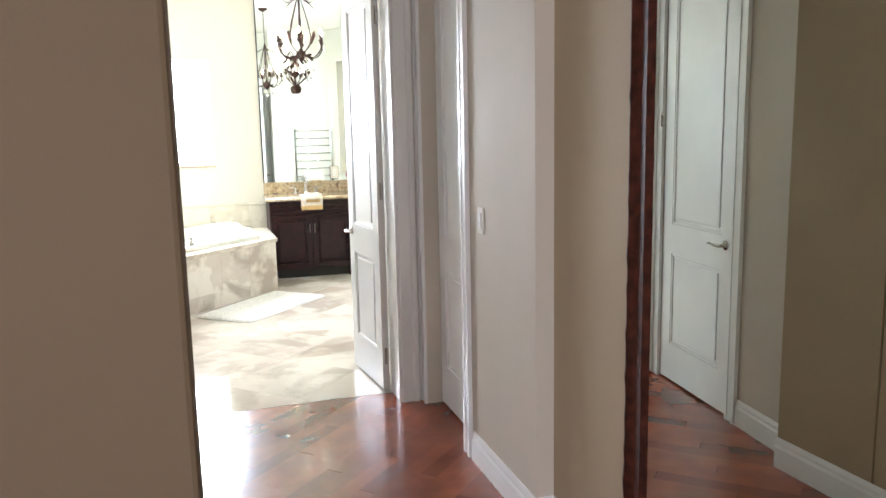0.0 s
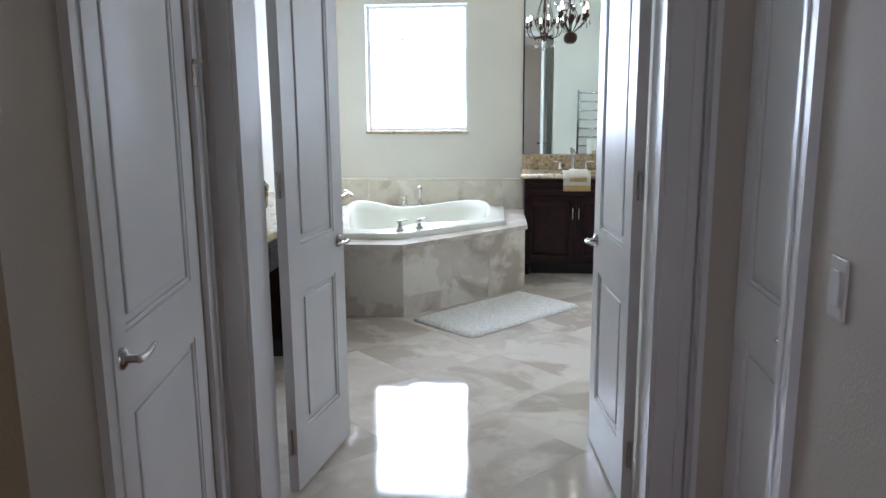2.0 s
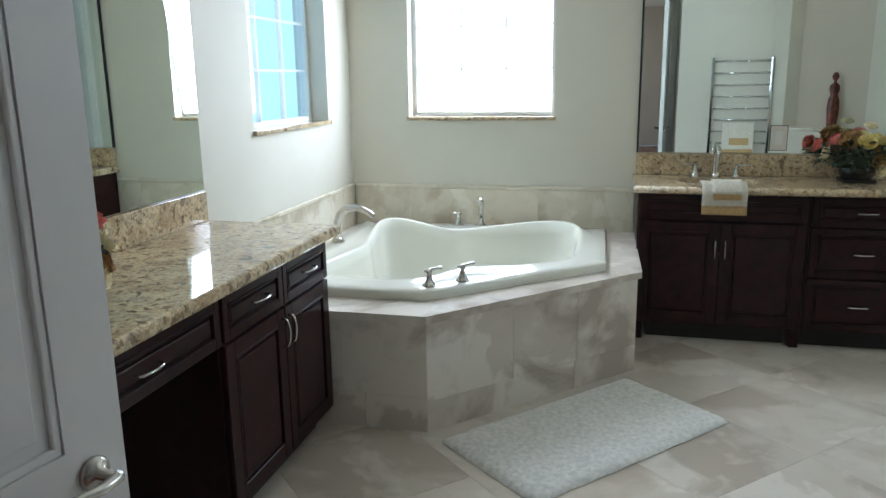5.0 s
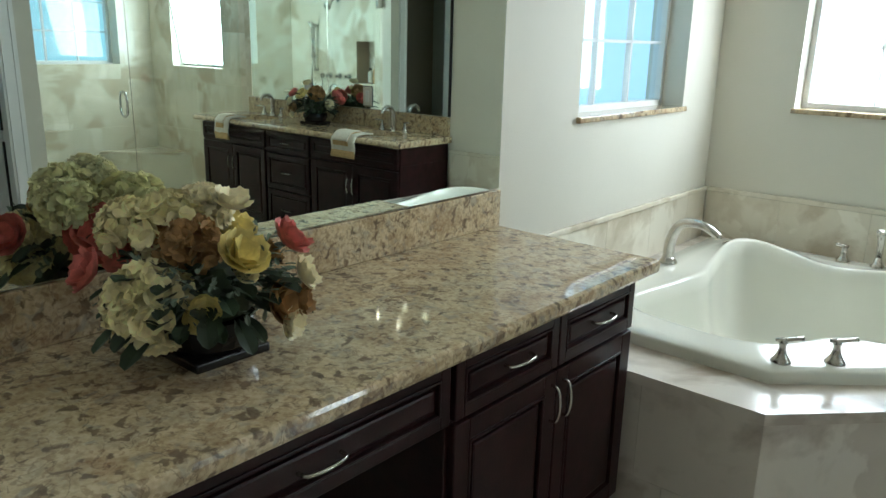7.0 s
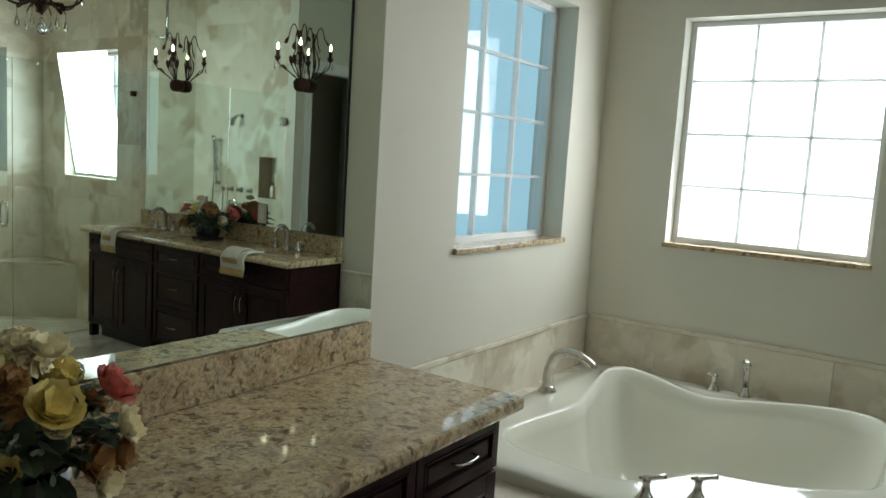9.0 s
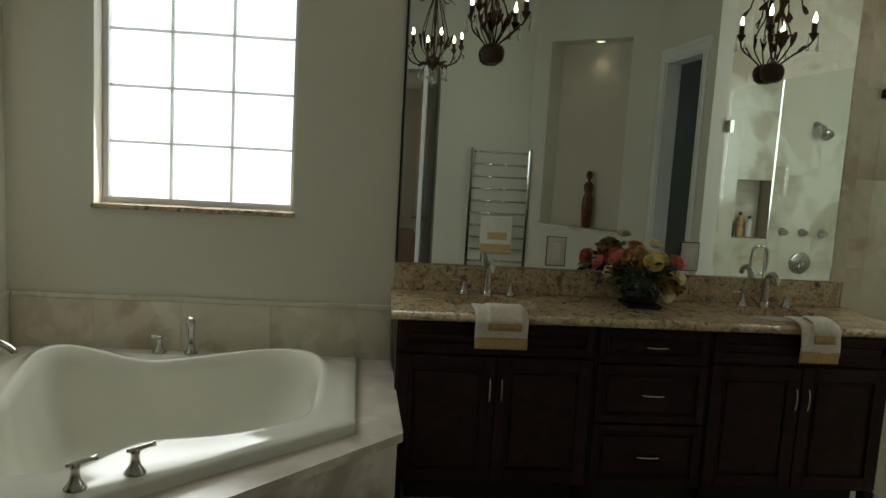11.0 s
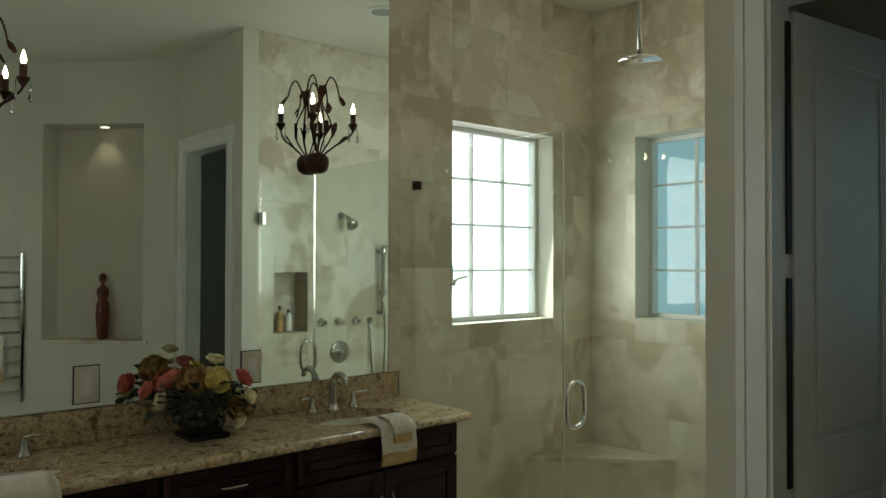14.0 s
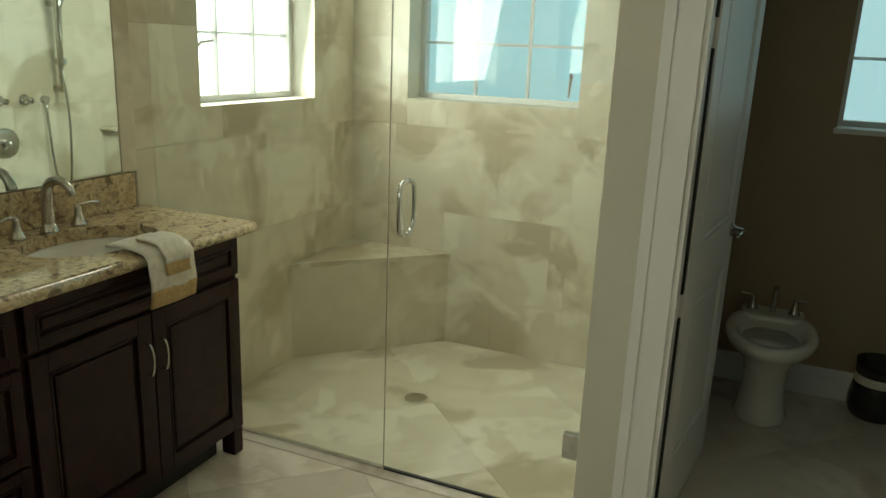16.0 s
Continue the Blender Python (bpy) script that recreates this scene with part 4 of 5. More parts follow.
part("spout", tube(arc([(0.80, 9.57, 0.575), (0.805, 9.565, 0.68), (0.85, 9.555, 0.765), (0.94, 9.54, 0.785), (1.02, 9.53, 0.755), (1.035, 9.528, 0.735)], 5), [0.027 - 0.0005 * i for i in range(26)], 12), NICKEL, g, "", True)
part("base", lathe([(0.042, 0), (0.042, 0.006), (0.03, 0.02), (0.027, 0.03)], 0.80, 9.57, 0.575, 18), NICKEL, g, "", True)

# wall tile behind the tub
wain = thing("tub_wall_tiles", 1.5, NORTH - 0.006, 0.53, "cream marble tile band on the walls above the tub", "wall tiles")
tagged(wain, kind="structure")
for u0, u1 in ((0.64, 1.02), (1.02, 1.44), (1.44, 1.87), (1.87, 2.29), (2.29, 2.468)):
    part("tile", prism([(u0, 0.53), (u1, 0.53), (u1, 0.785), (u0, 0.785)], lambda u, z, k: (u, NORTH - k, z), 0, 0.012, 0.0004), TILEM, wain)
for u0, u1 in ((8.50, 8.86), (8.86, 9.29), (9.29, 9.72), (9.72, 10.14), (10.14, 10.368)):
    part("tile", prism([(u0, 0.53), (u1, 0.53), (u1, 0.785), (u0, 0.785)], lambda u, z, k: (WEST + k, u, z), 0, 0.012, 0.0004), TILEM, wain)
part("cap", box(0.64, 2.468, NORTH - 0.02, NORTH - 0.001, 0.786, 0.812, 0.006), TILEM, wain, "rounded marble cap moulding")
part("cap", box(WEST + 0.001, WEST + 0.02, 8.50, 10.368, 0.786, 0.812, 0.006), TILEM, wain, "rounded marble cap moulding")

# bath mat
MATC = pose(2.295, 8.605, 0.0, 0, 0, 48)
bm = bmesh.new()
nu, nv = 90, 44
grid = []
for i in range(nu + 1):
    row = []
    for j in range(nv + 1):
        u, v = i / nu * 2 - 1, j / nv * 2 - 1
        ed = min(1.0, (1 - max(abs(u) ** 1.0, 0)) * 12, (1 - abs(v)) * 6)
        p = Vector((u * 0.57, v * 0.305, 0))
        wob = noise.noise(p * 9) * 0.006
        rr = 1 - 0.02 * (abs(u * v) ** 6)
        z = 0.004 + (0.020 + noise.noise(p * 60) * 0.005 + random.random() * 0.004) * max(ed, 0) ** 0.5
        row.append(bm.verts.new(MATC @ Vector((p.x * rr + wob, p.y * rr + wob, z))))
    grid.append(row)
for i in range(nu):
    for j in range(nv):
        bm.faces.new((grid[i][j], grid[i + 1][j], grid[i + 1][j + 1], grid[i][j + 1]))
tagged(part("bath_mat", bm, SHAG, None, "", True), "white shaggy bath mat lying before the tub", "bath mat")

# ---- towels ----
def draped(name, x0, x1, y_edge, label, hang=0.19, back=0.13, seed=0):
    """A folded towel over the worktop's edge: a thick folded sheet with coloured bands."""
    g = thing(name, (x0 + x1) / 2, y_edge, 0.9, label, "towel", "hand towels")
    prof = [(y_edge + back, 0.908), (y_edge + back * 0.5, 0.912), (y_edge + 0.02, 0.912), (y_edge - 0.020, 0.905), (y_edge - 0.036, 0.885)]
    n = 8
    prof += [(y_edge - 0.040 - 0.004 * math.sin(i * 0.9 + seed), 0.885 - hang * i / n) for i in range(1, n + 1)]

    def sheet(p0, th, a, b, off):
        bm = bmesh.new()
        m = 10
        tops, bots = [], []
        for i, (y, z) in enumerate(p0):
            t, o = [], []
            for k in range(m + 1):
                x = a + (b - a) * k / m
                w = 0.003 * noise.noise(Vector((x * 14, i * 0.5, seed))) + 0.004 * math.sin(k * 0.6 + seed) * (i / len(p0))
                nx = Vector((0, -1, 0.15)) if z < 0.895 else Vector((0, -0.2, 1))
                nx.normalize()
                c = Vector((x, y, z)) + nx * (off + w)
                t.append(bm.verts.new(c + nx * th))
                o.append(bm.verts.new(c))
            tops.append(t)
            bots.append(o)
        for i in range(len(p0) - 1):
            for k in range(m):
                bm.faces.new((tops[i][k], tops[i][k + 1], tops[i + 1][k + 1], tops[i + 1][k]))
                bm.faces.new((bots[i][k], bots[i + 1][k], bots[i + 1][k + 1], bots[i][k + 1]))
            bm.faces.new((tops[i][0], tops[i + 1][0], bots[i + 1][0], bots[i][0]))
            bm.faces.new((tops[i][m], bots[i][m], bots[i + 1][m], tops[i + 1][m]))
        for e in (0, -1):
            for k in range(m):
                bm.faces.new((tops[e][k], tops[e][k + 1], bots[e][k + 1], bots[e][k]))
        bmesh.ops.recalc_face_normals(bm, faces=bm.faces)
        return bm
    part("cloth", sheet(prof[:11], 0.010, x0, x1, 0), TOWEL, g, "cream terry cloth", True)
    part("band", sheet(prof[9:], 0.013, x0, x1, 0), TAN, g, "tan terry border", True)
    part("fold", sheet(prof[1:8], 0.008, x0 + 0.055, x1 - 0.03, 0.012), TAN, g, "tan folded face cloth", True)
    part("fold_trim", sheet(prof[1:6], 0.005, x0 + 0.05, x1 - 0.025, 0.020), TOWEL, g, "", True)
    return g


draped("hand_towel", 2.815, 3.045, 9.835, "cream and tan towel folded over the granite edge", 0.13, seed=1)
draped("hand_towel", 4.285, 4.465, 9.835, "cream and tan towel slung over the granite edge", 0.145, seed=4)


# ---- flowers ----
def petal(bm, c, out, up, ln, wd, cup):
    """One cupped petal of six quads."""
    o, u = Vector(out).normalized(), Vector(up).normalized()
    s = o.cross(u).normalized()
    rows_ = []
    for t, w in ((0, 0.25), (0.45, 0.95), (0.8, 1.0), (1, 0.55)):
        mid = c + o * (ln * t) + u * (cup * ln * t * t)
        rows_.append([bm.verts.new(mid - s * wd * w / 2 + u * ln * 0.10), bm.verts.new(mid), bm.verts.new(mid + s * wd * w / 2 + u * ln * 0.10)])
    for a, b in zip(rows_, rows_[1:]):
        for k in range(2):
            bm.faces.new((a[k], a[k + 1], b[k + 1], b[k]))


def axes(d):
    d = Vector(d).normalized()
    a = d.orthogonal().normalized()
    return d, a, d.cross(a)


def rose(c, d, r, layers=(5, 7, 9), cups=(1.5, 0.9, 0.35)):
    bm = bmesh.new()
    d, a, b = axes(d)
    for n, cup, sc in zip(layers, cups, (0.5, 0.8, 1.0)):
        for k in range(n):
            t = 2 * math.pi * (k + random.random() * 0.4) / n
            o = a * math.cos(t) + b * math.sin(t)
            petal(bm, Vector(c), o + d * 0.15, d, r * sc, r * 0.95, cup * random.uniform(0.8, 1.2))
    return bm


def hydrangea(c, d, r, n=60):
    """A round head of many four-petalled florets."""
    bm = bmesh.new()
    d = Vector(d).normalized()
    for _ in range(n):
        v = Vector((random.gauss(0, 1), random.gauss(0, 1), random.gauss(0, 1))).normalized()
        if v.dot(d) < -0.35:
            v = -v
        p = Vector(c) + v * r * random.uniform(0.82, 1.0)
        e, a, b = axes(v)
        for k in range(4):
            t = math.pi / 2 * k + random.random()
            petal(bm, p, a * math.cos(t) + b * math.sin(t) + e * 0.2, e, r * 0.52, r * 0.50, 0.3)
    return bm


def bouquet(x, y, z, turn, seed, label, sc=1.0, extra=14, leafy=False):
    random.seed(seed)
    g = thing("flower_arrangement", x, y, z, label, "flowers", "silk flower arrangements", turn)
    m = world_of(g) @ Matrix.Diagonal((sc, sc, sc, 1))
    P = lambda a, b, c: m @ Vector((a, b, c))
    pot = box(-0.085, 0.085, -0.085, 0.085, 0.0, 0.02, 0.004)
    lathe([(0.072, 0.018), (0.085, 0.03), (0.095, 0.06), (0.092, 0.085), (0.06, 0.085)], 0, 0, 0, 20, pot)
    bmesh.ops.transform(pot, matrix=m, verts=pot.verts)
    part("pot", pot, BIN, g, "dark square-footed bowl")
    # heads: place, size, kind
    F = lambda a, b, c: (0.515 * a + 0.857 * b, 0.857 * a - 0.515 * b, c)
    heads = [("h", CREAMF, F(-0.10, 0.085, 0.135), 0.068, "cream hydrangea"), ("h", CREAMF, F(-0.06, 0.0, 0.255), 0.062, "cream hydrangea"), ("h", WHITEF, F(0.0, -0.03, 0.285), 0.046, "white hydrangea"),
             ("h", BROWNF, F(-0.03, 0.045, 0.235), 0.05, "tan hydrangea"), ("r", YELLOWF, F(0.06, 0.09, 0.215), 0.052, "yellow anemone"), ("r", PINKF, F(0.15, 0.02, 0.225), 0.048, "coral ranunculus"),
             ("r", PINKF, F(-0.195, 0.03, 0.19), 0.048, "coral ranunculus"), ("r", PINKF, F(-0.12, -0.11, 0.18), 0.072, "rose-red ranunculus"), ("r", WHITEF, F(0.175, 0.05, 0.165), 0.038, "white blossom"),
             ("r", BROWNF, F(0.12, 0.09, 0.125), 0.045, "tan blossom"), ("r", WHITEF, F(0.05, 0.02, 0.30), 0.042, "white blossom"), ("r", YELLOWF, F(0.05, -0.11, 0.21), 0.055, "yellow blossom"),
             ("h", CREAMF, F(0.0, -0.13, 0.22), 0.07, "cream hydrangea"), ("r", BROWNF, F(0.165, 0.06, 0.115), 0.036, "tan blossom"), ("r", WHITEF, F(0.14, 0.09, 0.085), 0.036, "white blossom"),
             ("h", CREAMF, F(-0.14, -0.06, 0.25), 0.05, "cream hydrangea")]
    if leafy:
        heads = [h for h in heads if h[0] == "r" or h[1] is BROWNF] + [("r", WHITEF, F(-0.13, 0.08, 0.15), 0.045, "white blossom")]
    for _ in range(extra):
        v = Vector((random.gauss(0, 1), random.gauss(0, 1), abs(random.gauss(0, 0.8)))).normalized()
        material, lab = random.choice(((CREAMF, "cream blossom"), (WHITEF, "white blossom"), (CREAMF, "cream blossom"), (BROWNF, "tan blossom"), (YELLOWF, "pale yellow blossom")))
        heads.append(("r", material, (v.x * 0.125, v.y * 0.15, 0.105 + v.z * 0.15), random.uniform(0.024, 0.038), lab))
    for k, material, c_, r, lab in heads:
        d = Vector((c_[0], c_[1], c_[2] - 0.09))
        bm = hydrangea(c_, d, r) if k == "h" else rose(c_, d, r)
        bmesh.ops.transform(bm, matrix=m, verts=bm.verts)
        part("bloom", bm, material, g, lab, True)
    for name, material, n, ln, wd in (("foliage", LEAF, 120, 0.066, 0.034), ("greenery", SAGE, 60, 0.05, 0.014)):
        bm = bmesh.new()
        for _ in range(n):
            t, up = random.uniform(0, 6.283), random.uniform(-0.2, 1.0)
            o = Vector((math.cos(t), math.sin(t), up)).normalized()
            c0 = Vector((0, 0, 0.115)) + Vector((o.x * 0.12, o.y * 0.14, o.z * 0.105)) * random.uniform(0.7, 1.25)
            k = random.uniform(0.7, 1.3)
            if name == "foliage":
                petal(bm, c0, o + Vector((0, 0, random.uniform(-0.5, 0.3))), Vector((0, 0, 1)), ln * k, wd * k, -0.3)
            else:
                for q in range(5):
                    petal(bm, c0 + o * 0.011 * q, o + Vector((random.uniform(-1, 1), random.uniform(-1, 1), random.uniform(-1, 1))), Vector((0, 0, 1)), 0.022, 0.010, -0.2)
        bmesh.ops.transform(bm, matrix=m, verts=bm.verts)
        tagged(part(name, bm, material, g), kind="stuff")
    core = lathe([(0.05, 0.07), (0.09, 0.10), (0.095, 0.15), (0.06, 0.19), (0.02, 0.20)], 0, 0, 0, 14)
    bmesh.ops.transform(core, matrix=m, verts=core.verts)
    part("moss", core, LEAF, g)
    return g


bouquet(0.895, 7.15, 0.9, 0, 3, "silk flowers, cream, yellow and coral, in a dark bowl")
bouquet(3.66, 10.16, 0.9, -90, 8, "silk flowers, cream, yellow and pink, between the sinks", 0.97, 5, True)

# ---- sconces and chandelier ----
def crystal_drop(x, y, z, ln, r, parent):
    part("crystal", lathe([(0.001, 0), (r * 0.35, -ln * 0.2), (r * 0.7, -ln * 0.55), (r, -ln * 0.78), (r * 0.7, -ln * 0.95), (0.001, -ln)], x, y, z, 8), CRYSTAL, parent, "clear crystal drop")
    part("wire", tube([(x, y, z - 0.002), (x, y, z + 0.025)], 0.0012, 5), IRON, parent)


def candle(p, parent, r=0.011):
    x, y, z = p
    c = part("candle", lathe([(0.004, -0.03), (0.012, -0.018), (0.022, 0.0), (0.024, 0.006), (r, 0.008), (r, 0.052), (r * 0.7, 0.054)], x, y, z, 12), IRON, parent, "iron candle sleeve and cup", True)
    b = part("bulb", lathe([(0.005, 0.054), (0.0095, 0.064), (0.0095, 0.074), (0.0055, 0.088), (0.001, 0.104)], x, y, z, 10), BULB, c, "lit flame-shaped bulb", True)
    return c


def leaf_blade(bm, p, d, ln, wd):
    petal(bm, Vector(p), Vector(d), Vector(d).orthogonal(), ln, wd, 0.1)


def sconce(x, zb):
    yb = 10.315
    g = thing("wall_sconce", x, 10.35, zb, "rusty iron two-candle sconce, lit, on the mirror", "wall lamp", "mirror sconces")
    part("backplate", lathe([(0.03, -0.05), (0.05, -0.035), (0.058, -0.01), (0.058, 0.012), (0.046, 0.034), (0.02, 0.045)], x, yb, zb, 18), IRON, g, "round iron mount", True)
    c = Vector((x, yb - 0.01, zb))
    for sx, h in ((-0.09, 0.195), (0.13, 0.175)):
        d = Vector((sx, -0.10, 0))
        end = c + d + Vector((0, 0, h))
        part("arm", tube(arc([c + d * 0.15 + Vector((0, 0, 0.035)), c + d * 0.5 + Vector((0, 0, 0.08)), c + d * 0.9 + Vector((0, 0, 0.125)), end - Vector((0, 0, 0.025))], 4), 0.0046, 6), IRON, g, "", True)
        candle(end, g, 0.013)
        for q in (-1, 1):
            crystal_drop(end.x + 0.024 * q, end.y, end.z - 0.03, 0.05, 0.008, g)
        bm = bmesh.new()
        leaf_blade(bm, c + d * 0.55 + Vector((0, 0, 0.085)), d + Vector((0, 0, 0.16)), 0.06, 0.02)
        part("leaf", bm, IRON, g)
    for k, (sx, sy, top, reach) in enumerate(((-0.05, -0.03, 0.395, -0.085), (0.055, -0.035, 0.40, 0.09), (0.005, -0.05, 0.36, 0.025), (-0.01, -0.02, 0.355, -0.02))):
        d = Vector((sx, sy, 0))
        hub = c + Vector((sx * 0.15, -0.02, 0.29))
        tip = c + Vector((reach, -0.04, top - 0.075))
        part("stem", tube(arc([c + d * 0.2 + Vector((0, 0, 0.04)), c + d + Vector((0, 0, 0.13)), c + d * 0.8 + Vector((0, 0, 0.21)), hub, c + Vector((reach * 0.45, -0.03, top)), c + Vector((reach * 0.8, -0.035, top - 0.012)), tip], 4), 0.0038, 6), IRON, g, "", True)
        for p, dr, ln in ((c + d + Vector((0, 0, 0.12)), Vector((0, 0, 1)) + d * 3, 0.075), (tip, Vector((reach, 0, -0.12)), 0.055), (hub, Vector((-reach * 2, 0, 1)), 0.075)):
            bm = bmesh.new()
            leaf_blade(bm, p, dr, ln, 0.024)
            leaf_blade(bm, p, dr + Vector((0.3 * (-1) ** k, -0.2, 0)) * dr.length, ln * 0.8, 0.016)
            part("leaf", bm, IRON, g)
    return g


sconce(2.885, 2.07)
sconce(4.282, 2.07)

CX, CY = 2.72, 8.42
g = thing("chandelier", CX, CY, CEIL, "rusty iron six-candle chandelier with crystals, lit", "chandelier")
part("canopy", lathe([(0.012, -0.045), (0.04, -0.03), (0.06, -0.012), (0.062, 0.0)], CX, CY, CEIL - 0.001, 20), IRON, g, "", True)
z_ = CEIL - 0.04
k_ = 0
while z_ > 2.79:
    t_ = [(math.cos(a) * 0.008, 0.0, math.sin(a) * 0.017) for a in [2 * math.pi * i / 8 for i in range(9)]]
    part("chain_link", tube([(CX + (p[0] if k_ % 2 else 0), CY + (0 if k_ % 2 else p[0]), z_ - 0.017 + p[2]) for p in t_], 0.0028, 5, cap=False), IRON, g)
    z_ -= 0.028
    k_ += 1
part("stem", lathe([(0.006, 0.60), (0.012, 0.57), (0.02, 0.545), (0.009, 0.51), (0.007, 0.40), (0.012, 0.33), (0.007, 0.28), (0.008, 0.10), (0.04, 0.075), (0.045, 0.055), (0.03, 0.02), (0.012, -0.005), (0.002, -0.02)], CX, CY, 2.195, 14), IRON, g, "", True)
for k in range(6):
    a = radians(60 * k + 20)
    d = Vector((math.cos(a), math.sin(a), 0))
    c = Vector((CX, CY, 2.195))
    end = c + d * 0.205 + Vector((0, 0, 0.16))
    part("arm", tube(arc([c + d * 0.03 + Vector((0, 0, 0.06)), c + d * 0.09 + Vector((0, 0, 0.025)), c + d * 0.165 + Vector((0, 0, 0.045)), c + d * 0.203 + Vector((0, 0, 0.10)), end - Vector((0, 0, 0.025))], 4), 0.0058, 7), IRON, g, "", True)
    candle(end, g, 0.012)
    crystal_drop(end.x + d.x * 0.02, end.y + d.y * 0.02, end.z - 0.035, 0.05, 0.011, g)
    part("cage_rod", tube(arc([c + d * 0.03 + Vector((0, 0, 0.07)), c + d * 0.10 + Vector((0, 0, 0.16)), c + d * 0.085 + Vector((0, 0, 0.30)), c + d * 0.012 + Vector((0, 0, 0.54))], 4), 0.0038, 6), IRON, g, "", True)
    part("scroll", tube(arc([c + d * 0.01 + Vector((0, 0, 0.53)), c + d * 0.06 + Vector((0, 0, 0.51)), c + d * 0.11 + Vector((0, 0, 0.48)), c + d * 0.145 + Vector((0, 0, 0.50 if k % 2 else 0.45))], 4), [0.004] * 9 + [0.003, 0.0025, 0.002, 0.0015], 6), IRON, g, "", True)
    for p, dr, ln, w in ((c + d * 0.10 + Vector((0, 0, 0.15)), Vector((0, 0, 1)) + d * 0.3, 0.10, 0.03), (c + d * 0.03 + Vector((0, 0, 0.035)), d + Vector((0, 0, 0.1)), 0.075, 0.024), (c + d * 0.08 + Vector((0, 0, 0.04)), d * 0.5 + Vector((0, 0, -0.5)), 0.045, 0.02)):
        bm = bmesh.new()
        leaf_blade(bm, p, dr, ln, w)
        part("leaf", bm, IRON, g)
    a2 = radians(60 * k + 50)
    d2 = Vector((math.cos(a2), math.sin(a2), 0))
    part("petal_arm", tube(arc([c + d2 * 0.025 + Vector((0, 0, 0.03)), c + d2 * 0.07 + Vector((0, 0, 0.035)), c + d2 * 0.105 + Vector((0, 0, 0.0))], 4), 0.0032, 6), IRON, g)
    crystal_drop(c.x + d2.x * 0.105, c.y + d2.y * 0.105, c.z - 0.025, 0.06, 0.012, g)
part("crystal_ball", lathe([(0.004, 0.0), (0.012, -0.01), (0.006, -0.02), (0.014, -0.03), (0.026, -0.05), (0.026, -0.065), (0.014, -0.08), (0.001, -0.084)], CX, CY, 2.165, 14), CRYSTAL, g, "clear crystal ball", True)

# ---- shower ----
glass = thing("shower_enclosure", 4.91, 9.5, 0, "frameless clear glass shower screen with a hinged door", "shower screen")
for n_, y0, y1 in (("fixed_panel", 9.347, 10.357), ("door_panel", 8.625, 9.337)):
    p_ = part(n_, box(4.905, 4.915, y0, y1, 0.008, 2.17, 0.001), CLEAR, glass, "clear glass")
    p_.visible_shadow = False
p_ = part("handle", tube(arc([(4.915, 9.27, 0.905), (4.950, 9.27, 0.918), (4.965, 9.27, 0.955), (4.965, 9.27, 1.045), (4.950, 9.27, 1.082), (4.915, 9.27, 1.095)], 4), 0.0095, 10), CHROME, glass, "chrome D-shaped pull", True)
part("handle", tube(arc([(4.905, 9.27, 0.905), (4.870, 9.27, 0.918), (4.855, 9.27, 0.955), (4.855, 9.27, 1.045), (4.870, 9.27, 1.082), (4.905, 9.27, 1.095)], 4), 0.0095, 10), CHROME, glass, "chrome D-shaped pull", True)
for z in (0.28, 1.90):
    part("hinge", box(4.895, 4.925, 8.593, 8.675, z - 0.045, z + 0.045, 0.003), NICKEL, glass, "square metal hinge")
for z in (0.3, 2.005):
    part("clip", box(4.895, 4.925, 10.315, 10.36, z - 0.022, z + 0.022, 0.003), IRON, glass, "dark metal clip")
part("channel", box(4.902, 4.918, 9.347, 10.357, 0.004, 0.012), CHROME, glass)
part("door_sweep", box(4.903, 4.917, 8.63, 9.335, 0.004, 0.010), BLACK, glass)
part("edge_seal", box(4.905, 4.915, 9.338, 9.3395, 0.01, 2.17), NICKEL, glass, "bright polished glass edge")

bench = thing("shower_bench", 6.2, 10.15, -0.1, "triangular marble corner bench in the shower", "bench")
bm = bmesh.new()
tri = [(5.80, 10.36), (6.42, 9.74), (6.42, 10.36)]
part("front", prism([(0, 0), (0.877, 0), (0.877, 0.495), (0, 0.495)], lambda u, z, k: (5.80 + u * 0.7071 - k * 0.7071, 10.36 - u * 0.7071 - k * 0.7071, -0.1 + z), -0.01, 0.0, 0.0004), TILEM, bench)
lo_ = [bm.verts.new((x, y, 0.396)) for x, y in ((5.788, 10.36), (6.42, 9.728), (6.42, 10.36))]
hi_ = [bm.verts.new((x, y, 0.42)) for x, y in ((5.791, 10.36), (6.42, 9.731), (6.42, 10.36))]
bm.faces.new(hi_)
bm.faces.new(lo_[::-1])
for k in range(3):
    bm.faces.new((lo_[k], lo_[(k + 1) % 3], hi_[(k + 1) % 3], hi_[k]))
bmesh.ops.recalc_face_normals(bm, faces=bm.faces)
part("seat", bm, TILEM, bench)
d_ = tagged(part("shower_drain", lathe([(0.055, 0), (0.055, 0.004), (0.048, 0.006), (0.01, 0.005)], 5.68, 9.57, -0.101, 20), NICKEL), "round metal drain in the shower floor", "drain")

